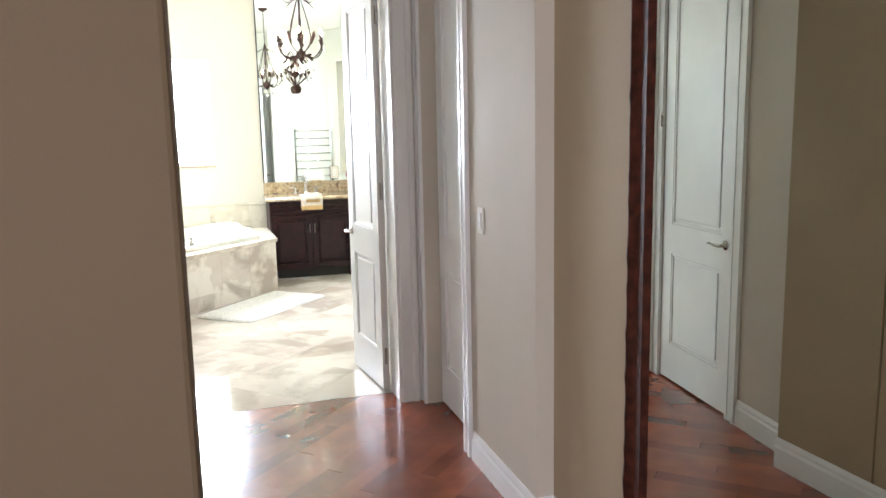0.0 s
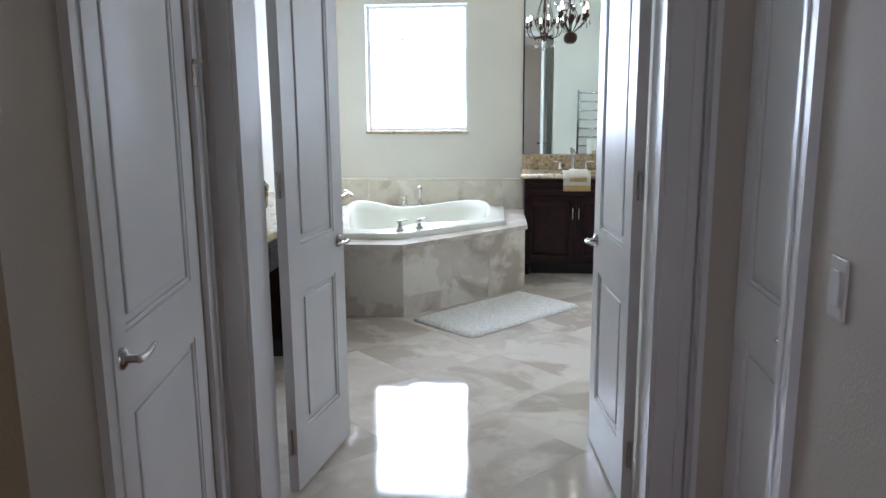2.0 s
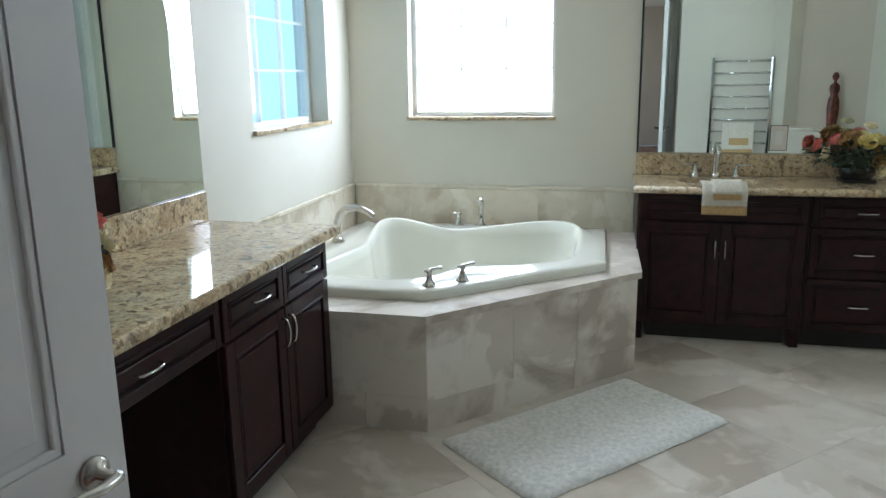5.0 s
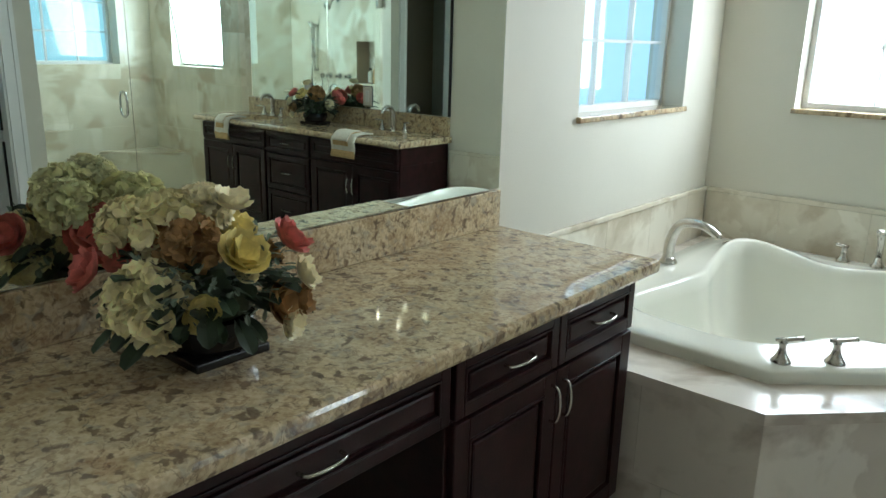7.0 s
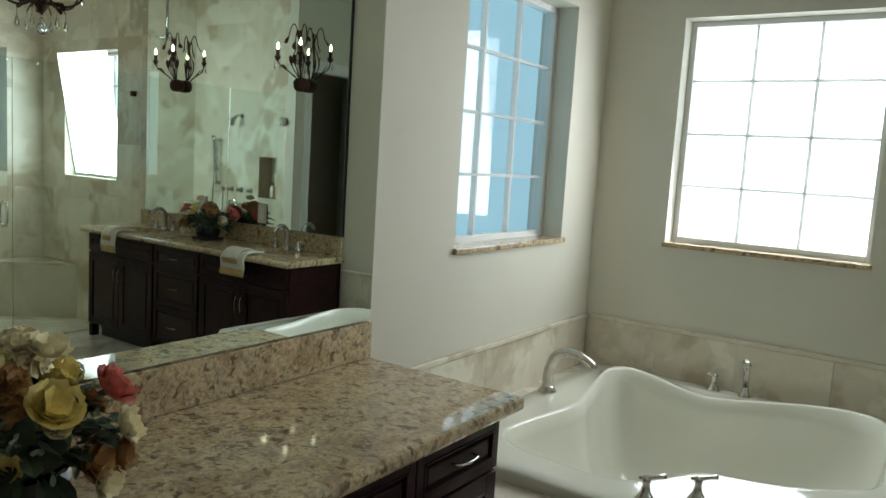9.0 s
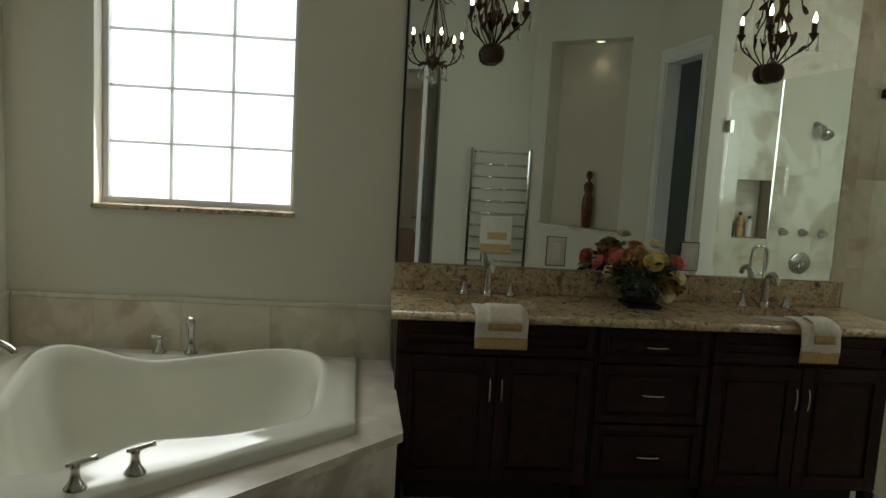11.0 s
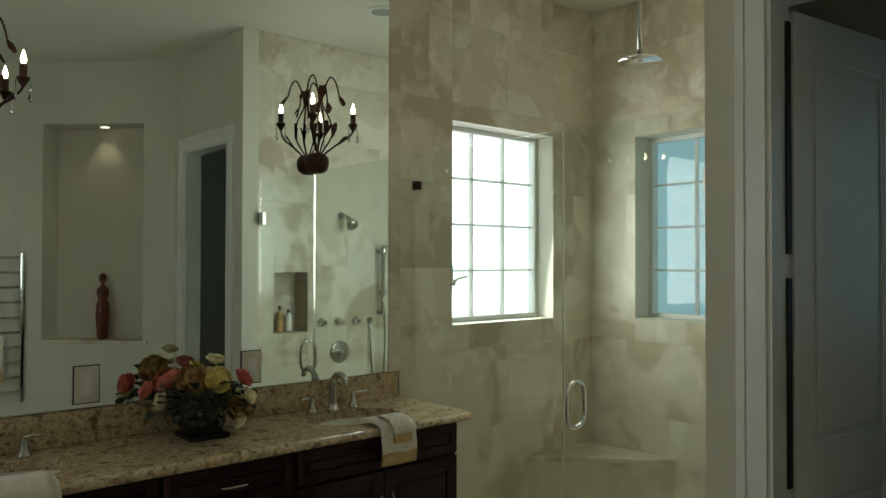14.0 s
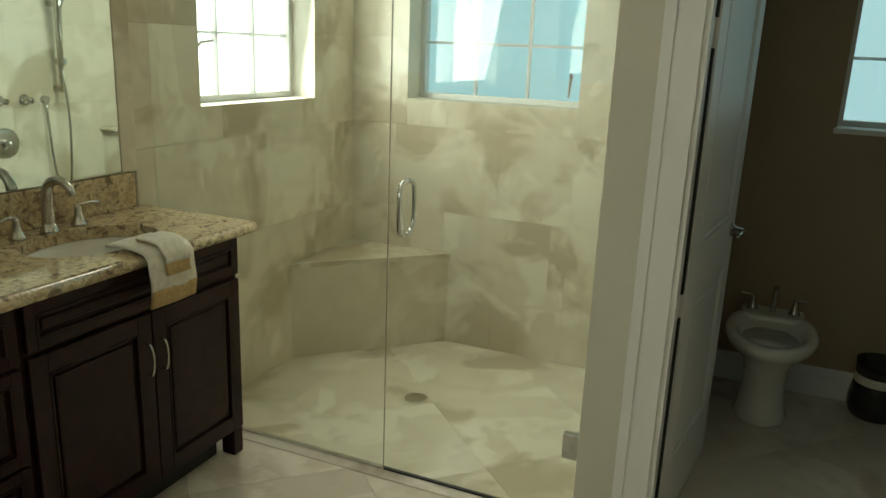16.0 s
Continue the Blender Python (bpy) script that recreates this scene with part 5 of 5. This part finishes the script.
g = thing("rain_shower", 5.70, 9.49, CEIL, "round rain shower head on a ceiling pipe", "shower head")
part("flange", lathe([(0.03, -0.012), (0.034, 0)], 5.70, 9.49, CEIL - 0.001, 16), CHROME, g)
part("pipe", tube([(5.70, 9.49, CEIL - 0.01), (5.70, 9.49, 2.66)], 0.015, 10), NICKEL, g, "", True)
part("head", lathe([(0.012, 0.03), (0.02, 0.02), (0.11, 0.012), (0.118, 0.004), (0.112, -0.004)], 5.70, 9.49, 2.635, 28), CHROME, g, "", True)
for x, y in ((5.315, 9.5), (6.12, 9.53)):
    g = thing("ceiling_downlight", x, y, CEIL, "round unlit recessed ceiling light", "downlight", "ceiling lights")
    part("rim", lathe([(0.10, -0.001), (0.10, -0.008), (0.075, -0.012)], x, y, CEIL, 26), WHITE, g)
    part("lens", lathe([(0.072, -0.013), (0.06, -0.0145)], x, y, CEIL, 26), mat("grey_lens", (0.35, 0.36, 0.33), 0.5, var=0.05), g, "dull grey lens")
g = thing("air_vent", 3.08, 9.06, CEIL, "white louvred ceiling air vent", "air vent")
for x0, x1, y0, y1 in ((2.91, 3.25, 8.955, 8.965), (2.91, 3.25, 9.155, 9.165), (2.91, 2.92, 8.965, 9.155), (3.24, 3.25, 8.965, 9.155)):
    part("frame", box(x0, x1, y0, y1, CEIL - 0.012, CEIL - 0.001, 0.002), WHITE, g)
part("centre_plate", box(2.975, 3.185, 9.03, 9.15, CEIL - 0.014, CEIL - 0.004, 0.003), WHITE, g)
part("backing", box(2.92, 3.24, 8.965, 9.155, CEIL - 0.003, CEIL - 0.001), BLACK, g)
for k in range(4):
    part("slat", box(2.98, 3.18, 8.97 + 0.015 * k, 8.979 + 0.015 * k, CEIL - 0.011, CEIL - 0.004), PLASTIC, g)
    for x0 in (2.923, 3.188):
        part("slat", box(x0 + 0.013 * k, x0 + 0.007 + 0.013 * k, 8.97, 9.15, CEIL - 0.011, CEIL - 0.004), PLASTIC, g)

SY = 8.594


def shower_valve(x, z):
    g = thing("shower_valve", x, SY, z, "nickel shower valve with a lever", "shower valve", "shower valves")
    part("body", tube([(x, SY, z), (x, SY + 0.006, z), (x, SY + 0.014, z), (x, SY + 0.05, z), (x, SY + 0.06, z)], [0.032, 0.032, 0.018, 0.014, 0.018], 14), NICKEL, g, "", True)
    part("lever", tube([(x, SY + 0.055, z), (x - 0.05, SY + 0.06, z - 0.012)], 0.006, 8), NICKEL, g, "", True)


for x in (5.422, 5.577, 5.733):
    shower_valve(x, 1.143)
g = thing("shower_mixer", 5.585, SY, 0.91, "round nickel shower mixer plate with a lever", "shower valve")
part("plate", tube([(5.585, SY, 0.91), (5.585, SY + 0.008, 0.91), (5.585, SY + 0.014, 0.91)], [0.085, 0.085, 0.07], 26), NICKEL, g, "", True)
part("knob", tube([(5.585, SY + 0.012, 0.91), (5.585, SY + 0.06, 0.91)], [0.026, 0.02], 14), NICKEL, g, "", True)
part("lever", tube([(5.585, SY + 0.05, 0.91), (5.53, SY + 0.065, 0.88)], 0.007, 8), NICKEL, g, "", True)
g = thing("wall_shower", 5.60, SY, 1.95, "nickel wall shower head, tilted down", "shower head")
part("arm", tube(arc([(5.60, SY, 1.95), (5.60, SY + 0.05, 1.955), (5.60, SY + 0.10, 1.93)], 4), 0.011, 10), NICKEL, g, "", True)
part("flange", tube([(5.60, SY, 1.95), (5.60, SY + 0.01, 1.95)], [0.03, 0.024], 14), NICKEL, g)
part("head", tube([(5.60, SY + 0.09, 1.935), (5.60, SY + 0.12, 1.905), (5.60, SY + 0.15, 1.875), (5.60, SY + 0.158, 1.867)], [0.016, 0.026, 0.048, 0.045], 16), NICKEL, g, "", True)
g = thing("hand_shower", 5.93, SY, 1.4, "nickel hand shower on a riser bar with hose", "hand shower")
part("bar", tube([(5.95, SY + 0.05, 1.18), (5.95, SY + 0.05, 1.70)], 0.010, 10), NICKEL, g, "", True)
for z in (1.2, 1.68):
    part("bracket", tube([(5.95, SY, z), (5.95, SY + 0.05, z)], [0.02, 0.012], 10), NICKEL, g)
part("holder", box(5.925, 5.975, SY + 0.035, SY + 0.085, 1.34, 1.375, 0.005), NICKEL, g)
part("wand", tube([(5.93, SY + 0.09, 1.33), (5.925, SY + 0.10, 1.50), (5.92, SY + 0.11, 1.66), (5.918, SY + 0.13, 1.72)], [0.012, 0.014, 0.02, 0.028], 12), NICKEL, g, "", True)
part("hose", tube(arc([(5.93, SY + 0.09, 1.33), (5.945, SY + 0.10, 1.0), (5.93, SY + 0.08, 0.62), (5.89, SY + 0.06, 0.56), (5.86, SY + 0.04, 0.80), (5.86, SY + 0.02, 1.13)], 6), 0.0075, 8), NICKEL, g, "", True)
part("outlet", tube([(5.86, SY, 1.14), (5.86, SY + 0.03, 1.14)], [0.024, 0.02], 12), NICKEL, g)
tagged(part("corner_shelf", box(6.25, 6.415, SY, SY + 0.13, 0.93, 0.95, 0.004), TILEM), "small marble corner shelf in the shower", "shelf")
solid("wall_shower_niche_back", box(5.0, 5.34, 8.36, 8.402, 1.05, 1.55), TILEM, "marble back of the shower niche")
for x, h, r, m2, lab in ((5.075, 0.15, 0.024, BIN, "dark soap bottle in the shower niche"), (5.145, 0.19, 0.026, BROWNF, "amber shampoo bottle in the shower niche"), (5.22, 0.16, 0.028, ACRYL, "pale lotion bottle in the shower niche")):
    g = thing("bottle", x, 8.47, 1.08, lab, "bottle", "toiletry bottles")
    part("body", lathe([(r * 0.9, 0), (r, 0.01), (r, h * 0.7), (r * 0.4, h * 0.8), (r * 0.38, h * 0.86)], x, 8.47, 1.081, 14), m2, g, "", True)
    part("cap", lathe([(r * 0.45, h * 0.86), (r * 0.45, h), (r * 0.3, h)], x, 8.47, 1.081, 12), BLACK, g)
g = thing("window_squeegee", 5.225, 10.45, 1.253, "blue-handled brush standing on the shower window ledge", "brush")
part("handle", tube([(5.222, 10.43, 1.254), (5.226, 10.43, 1.42), (5.222, 10.43, 1.52)], [0.009, 0.008, 0.012], 8), mat("blue_plastic", (0.03, 0.25, 0.5), 0.4, var=0.1), g, "", True)
part("head", box(5.20, 5.245, 10.42, 10.445, 1.50, 1.58, 0.004), mat("teal_bristle", (0.05, 0.35, 0.5), 0.8, var=0.2), g)
g = thing("window_latch", 5.34, NORTH + 0.115, 1.505, "grey window crank latch", "window latch", "window latches")
part("arm", tube([(5.30, NORTH + 0.11, 1.48), (5.33, NORTH + 0.105, 1.505), (5.40, NORTH + 0.10, 1.515)], 0.007, 8), NICKEL, g)
part("mount", box(5.29, 5.315, NORTH + 0.105, NORTH + 0.135, 1.46, 1.50, 0.003), NICKEL, g)
g = thing("window_latch", EAST + 0.14, 9.17, 1.35, "small chrome window latch", "window latch", "window latches")
part("arm", tube([(EAST + 0.135, 9.17, 1.30), (EAST + 0.125, 9.165, 1.36), (EAST + 0.12, 9.16, 1.42)], [0.006, 0.007, 0.012], 8), CHROME, g)

# ---- towel warmer, niche and outlets ----
g = thing("towel_warmer", 3.57, 6.45, 0.44, "polished steel ladder towel warmer on the wall", "towel warmer")
for x in (3.27, 3.86):
    part("upright", box(x - 0.016, x + 0.016, 6.50, 6.53, 0.44, 1.667, 0.006), CHROME, g)
    for z in (0.55, 1.56):
        part("bracket", tube([(x, 6.45, z), (x, 6.51, z)], 0.011, 10), CHROME, g)
for k in range(10):
    part("rung", tube([(3.28, 6.515, 0.53 + 0.122 * k), (3.85, 6.515, 0.53 + 0.122 * k)], 0.0105, 10), CHROME, g, "", True)
g = thing("hung_towel", 3.55, 6.53, 0.9, "cream and tan towel hung on the towel warmer", "towel", "hand towels")
part("cloth", box(3.40, 3.72, 6.528, 6.548, 0.62, 0.99, 0.008), TOWEL, g)
part("band", box(3.405, 3.715, 6.549, 6.556, 0.62, 0.71, 0.003), TAN, g, "tan terry border")
part("fold", box(3.47, 3.67, 6.549, 6.562, 0.72, 0.985, 0.005), TOWEL, g)
part("fold_band", box(3.472, 3.668, 6.5625, 6.566, 0.755, 0.83, 0.001), TAN, g, "tan terry border")
solid("niche_sill", box(0.14, 1.10, -0.215, 0.03, 0.925, 0.95, 0.004, m=DIAG), TILEM, "cream marble sill of the niche")
pn = DIAG @ Vector((0.66, -0.10, 0.951))
tagged(part("figurine", lathe([(0.045, 0), (0.05, 0.01), (0.055, 0.08), (0.065, 0.2), (0.058, 0.28), (0.038, 0.33), (0.055, 0.38), (0.05, 0.42), (0.016, 0.45), (0.016, 0.465), (0.034, 0.49), (0.036, 0.51), (0.026, 0.54), (0.005, 0.55)], pn.x, pn.y, pn.z, 18, sx=0.9, sy=0.6), STATUE, None, "", True), "glossy red-brown carved figurine standing in the niche", "figurine")
pl = DIAG @ Vector((0.66, -0.11, 2.73))
g = thing("niche_light", pl.x, pl.y, pl.z, "small lit downlight in the niche's top", "downlight")
part("rim", lathe([(0.05, -0.0005), (0.05, -0.008), (0.04, -0.009)], pl.x, pl.y, pl.z, 20), WHITE, g)
part("lens", lathe([(0.038, -0.010), (0.03, -0.012)], pl.x, pl.y, pl.z, 20), LENS, g, "lit lens")


def outlet(x, y, z, out, label, kind="wall_outlet", w=0.075, h=0.118, gasket=True):
    """A wall plate with its insert, facing out."""
    g = thing(kind, x, y, z, label, "wall plate", "wall plates")
    o = Vector(out)
    ax = Vector((0, 0, 1)).cross(o)

    def bx(u0, u1, z0, z1, d0, d1, bev):
        p, q = Vector((x, y, z)) + ax * u0 + o * d0, Vector((x, y, z)) + ax * u1 + o * d1
        return box(min(p.x, q.x), max(p.x, q.x), min(p.y, q.y), max(p.y, q.y), z + z0, z + z1, bev)
    if gasket:
        part("gasket", bx(-w / 2 - 0.004, w / 2 + 0.004, -h / 2 - 0.004, h / 2 + 0.004, 0.0, 0.003, 0.0), BLACK, g)
    part("plate", bx(-w / 2, w / 2, -h / 2, h / 2, 0.0005, 0.007, 0.002), PLASTIC, g)
    part("insert", bx(-w * 0.24, w * 0.24, -h * 0.3, h * 0.3, 0.0072, 0.012, 0.002), WHITE, g)
    return g


outlet(3.275, 10.351, 1.125, (0, -1, 0), "ivory outlet plate set in the mirror", w=0.09, h=0.14)
outlet(3.967, 10.351, 1.13, (0, -1, 0), "ivory outlet plate set in the mirror", w=0.09, h=0.14)
outlet(3.01, 4.705, 1.165, (-1, 0, 0), "white rocker light switch on the hall wall", "light_switch", 0.07, 0.115, False)

# ---- toilet room ----
g = thing("bidet", 6.1, 8.07, 0, "white porcelain pedestal bidet with nickel taps", "bidet")
part("pedestal", lathe([(0.115, 0), (0.12, 0.01), (0.105, 0.05), (0.095, 0.15), (0.10, 0.24), (0.14, 0.31), (0.17, 0.345)], 6.10, 8.07, 0, 24, sx=1.35, sy=0.95), PORC, g, "", True)
bm = bmesh.new()
rings = []
for r, z in ((0.16, 0.33), (0.185, 0.36), (0.19, 0.39), (0.18, 0.40), (0.15, 0.398), (0.135, 0.375), (0.10, 0.31), (0.02, 0.295)):
    row = []
    for k in range(28):
        a = 2 * math.pi * k / 28
        row.append(bm.verts.new((6.09 + r * 1.5 * math.cos(a) + (0.03 if math.cos(a) > 0 and r > 0.145 else 0), 8.07 + r * math.sin(a) * (1.0 if math.cos(a) < 0.4 else 1.03), z)))
    rings.append(row)
for a, b in zip(rings, rings[1:]):
    for k in range(28):
        bm.faces.new((a[k], a[(k + 1) % 28], b[(k + 1) % 28], b[k]))
bm.faces.new(rings[-1])
part("bowl", bm, PORC, g, "", True)
part("tap_ledge", box(6.25, 6.425, 7.93, 8.21, 0.30, 0.402, 0.02), PORC, g)
for dy in (-0.09, 0.09):
    h_ = part("valve", lathe(BASE, 6.34, 8.07 + dy, 0.402, 14), NICKEL, g, "", True)
    part("lever", tube([(6.34, 8.07 + dy, 0.47), (6.33, 8.07 + dy * 1.6, 0.478)], 0.006, 8), NICKEL, h_)
part("spout", tube(arc([(6.34, 8.07, 0.402), (6.34, 8.07, 0.50), (6.31, 8.07, 0.525), (6.27, 8.07, 0.51)], 4), 0.013, 10), NICKEL, g, "", True)
g = thing("waste_bin", 6.31, 7.6, 0, "small black waste bin with a pale band", "waste bin")
part("body", lathe([(0.088, 0), (0.098, 0.008), (0.112, 0.05), (0.113, 0.09), (0.104, 0.14), (0.099, 0.16)], 6.31, 7.6, 0, 24), BIN, g, "", True)
part("band", lathe([(0.0995, 0.161), (0.101, 0.165), (0.098, 0.195), (0.096, 0.198)], 6.31, 7.6, 0, 24), TOWEL, g, "pale woven band", True)
part("rim", lathe([(0.096, 0.199), (0.101, 0.25), (0.103, 0.262), (0.098, 0.262), (0.09, 0.19)], 6.31, 7.6, 0, 24), BIN, g, "", True)

# ---- hall ----
g = thing("hall_mirror", 3.06, 2.9, 0.0, "tall mirror in a carved dark wood frame", "mirror")


def carved(p, q, out, width, side):
    """A carved moulding from p to q with an uneven outer edge."""
    p, q, o, s = Vector(p), Vector(q), Vector(out), Vector(side)
    n = 70
    prof = [(0.0, 0.0), (0.0, 0.035), (0.2, 0.05), (0.45, 0.038), (0.7, 0.045), (0.92, 0.030), (1.0, 0.012), (1.0, 0.0)]
    bm = bmesh.new()
    rows_ = []
    for i in range(n + 1):
        c = p + (q - p) * i / n
        row = []
        for u, h in prof:
            wob = 0.007 * noise.noise(c * 22 + s) * (1 if u < 0.3 else 0.3)
            row.append(bm.verts.new(c + s * (u * width + wob) + o * (h + abs(wob) * 0.4)))
        rows_.append(row)
    for a, b in zip(rows_, rows_[1:]):
        for k in range(len(prof) - 1):
            bm.faces.new((a[k], a[k + 1], b[k + 1], b[k]))
    bmesh.ops.recalc_face_normals(bm, faces=bm.faces)
    return bm


part("glass", box(3.038, 3.044, 2.34, 3.46, 0.14, 2.16), MIRROR, g, "silvered glass")
part("backing", box(3.0725, 3.0845, 2.3, 3.5, 0.05, 2.25), BLACK, g)
part("frame_side", carved((3.072, 3.555, 0.02), (3.072, 3.555, 2.29), (-1, 0, 0), 0.14, (0, -1, 0)), FRAMEW, g, "carved reddish dark wood")
part("frame_side", carved((3.072, 2.22, 0.02), (3.072, 2.22, 2.29), (-1, 0, 0), 0.15, (0, 1, 0)), FRAMEW, g, "carved reddish dark wood")
part("frame_rail", carved((3.070, 2.25, 2.29), (3.070, 3.53, 2.29), (-1, 0, 0), 0.15, (0, 0, -1)), FRAMEW, g, "carved reddish dark wood")
part("frame_rail", carved((3.070, 2.25, 0.02), (3.070, 3.53, 0.02), (-1, 0, 0), 0.15, (0, 0, 1)), FRAMEW, g, "carved reddish dark wood")
g = thing("door_stop", 1.43, 5.545, 1.63, "nickel hinge-pin door stop on the hall door", "door stop")
part("rod", tube([(1.425, 5.575, 1.635), (1.475, 5.50, 1.635)], 0.005, 8), NICKEL, g)
part("pad", tube([(1.475, 5.50, 1.635), (1.481, 5.491, 1.635)], 0.010, 10), PLASTIC, g, "white rubber pad")
part("pin", tube([(1.425, 5.575, 1.56), (1.425, 5.575, 1.645)], 0.007, 8), NICKEL, g)
g = bpy.data.objects["hall_mirror"]
g.matrix_basis = pose(3.043, 2.835, 0, 0, 0, 1.0)


# ---- floor and wall pieces ----
def laid(rect, u_len, v_len, ang, shift, put, d0, d1, gap, name, material, parent, holes=()):
    """Pieces u_len by v_len laid in rows at an angle over a rectangle, each row shifted; holes are rectangles left free (straight courses only)."""
    x0, x1, y0, y1 = rect
    ca, sa = math.cos(radians(ang)), math.sin(radians(ang))
    r = math.hypot(x1 - x0, y1 - y0)
    cx, cy = (x0 + x1) / 2, (y0 + y1) / 2
    nv, nu = int(r / v_len) + 2, int(r / u_len) + 2
    shared = {}
    for j in range(-nv, nv):
        for i in range(-nu, nu):
            u, v = (i + (j * shift) % 1.0) * u_len, j * v_len
            quad = [(u, v), (u + u_len, v), (u + u_len, v + v_len), (u, v + v_len)]
            poly = clip_poly([(cx + a * ca - b * sa, cy + a * sa + b * ca) for a, b in quad], x0, x1, y0, y1)
            polys = [poly] if poly else []
            for hx0, hx1, hz0, hz1 in holes:
                polys = [q for p in polys for q in (clip_poly(p, -9, hx0, -9, 9), clip_poly(p, hx1, 19, -9, 9), clip_poly(clip_poly(p, hx0, hx1, -9, 9) or [], -9, 19, -9, hz0) if clip_poly(p, hx0, hx1, -9, 9) else [], clip_poly(clip_poly(p, hx0, hx1, -9, 9) or [], -9, 19, hz1, 19) if clip_poly(p, hx0, hx1, -9, 9) else []) if q]
            for p in polys:
                w_, h_ = max(a for a, b in p) - min(a for a, b in p), max(b for a, b in p) - min(b for a, b in p)
                if w_ < 0.012 or h_ < 0.012:
                    continue
                part(name, prism(p, put, d0, d1, gap), material, parent)


floor_ = tagged(new("floor"), "polished cream marble tiles laid on the diagonal", "floor", "", "structure")
laid((0.62, 4.85, 5.905, 10.365), 0.61, 0.61, 45, 0.0, along_flat := (lambda x, y, k: (x, y, k)), -0.012, 0.0, 0.0004, "tile", FLOORM, floor_)
laid((4.85, 6.425, 6.1, 8.4), 0.61, 0.61, 45, 0.0, along_flat, -0.012, 0.0, 0.0004, "tile", FLOORM, floor_)
sh = tagged(new("floor_shower"), "cream marble tiles of the shower floor", "floor", "", "structure")
laid((4.93, 6.425, 8.59, 10.365), 0.61, 0.61, 45, 0.0, along_flat, -0.115, -0.1, 0.0003, "tile", TILEM, sh)
st = tagged(new("wall_tiles_shower"), "large cream marble tiles on the shower walls", "wall tiles", "", "structure")
laid((4.812, 6.425, -0.1, 3.24), 0.61, 0.46, 0, 0.5, lambda u, z, k: (u, NORTH - k, z), 0.0, 0.012, 0.0002, "tile", TILEM, st, [(5.18, 6.03, *WZ)])
laid((8.592, 10.358, -0.1, 3.24), 0.61, 0.46, 0, 0.5, lambda u, z, k: (EAST - k, u, z), 0.0, 0.012, 0.0002, "tile", TILEM, st, [(9.08, 10.02, *WZ)])
laid((4.90, 6.42, -0.1, 3.24), 0.61, 0.46, 0, 0.5, lambda u, z, k: (u, 8.58 + k, z), 0.0, 0.012, 0.0002, "tile", TILEM, st, [(5.03, 5.31, 1.08, 1.52)])
fh = tagged(new("floor_hall"), "reddish cherry planks laid on the diagonal", "floor", "", "structure")
laid((1.26, 3.12, 3.3, 5.90), 0.95, 0.083, 45, 0.37, along_flat, -0.012, -0.001, 0.0006, "plank", PLANK, fh)
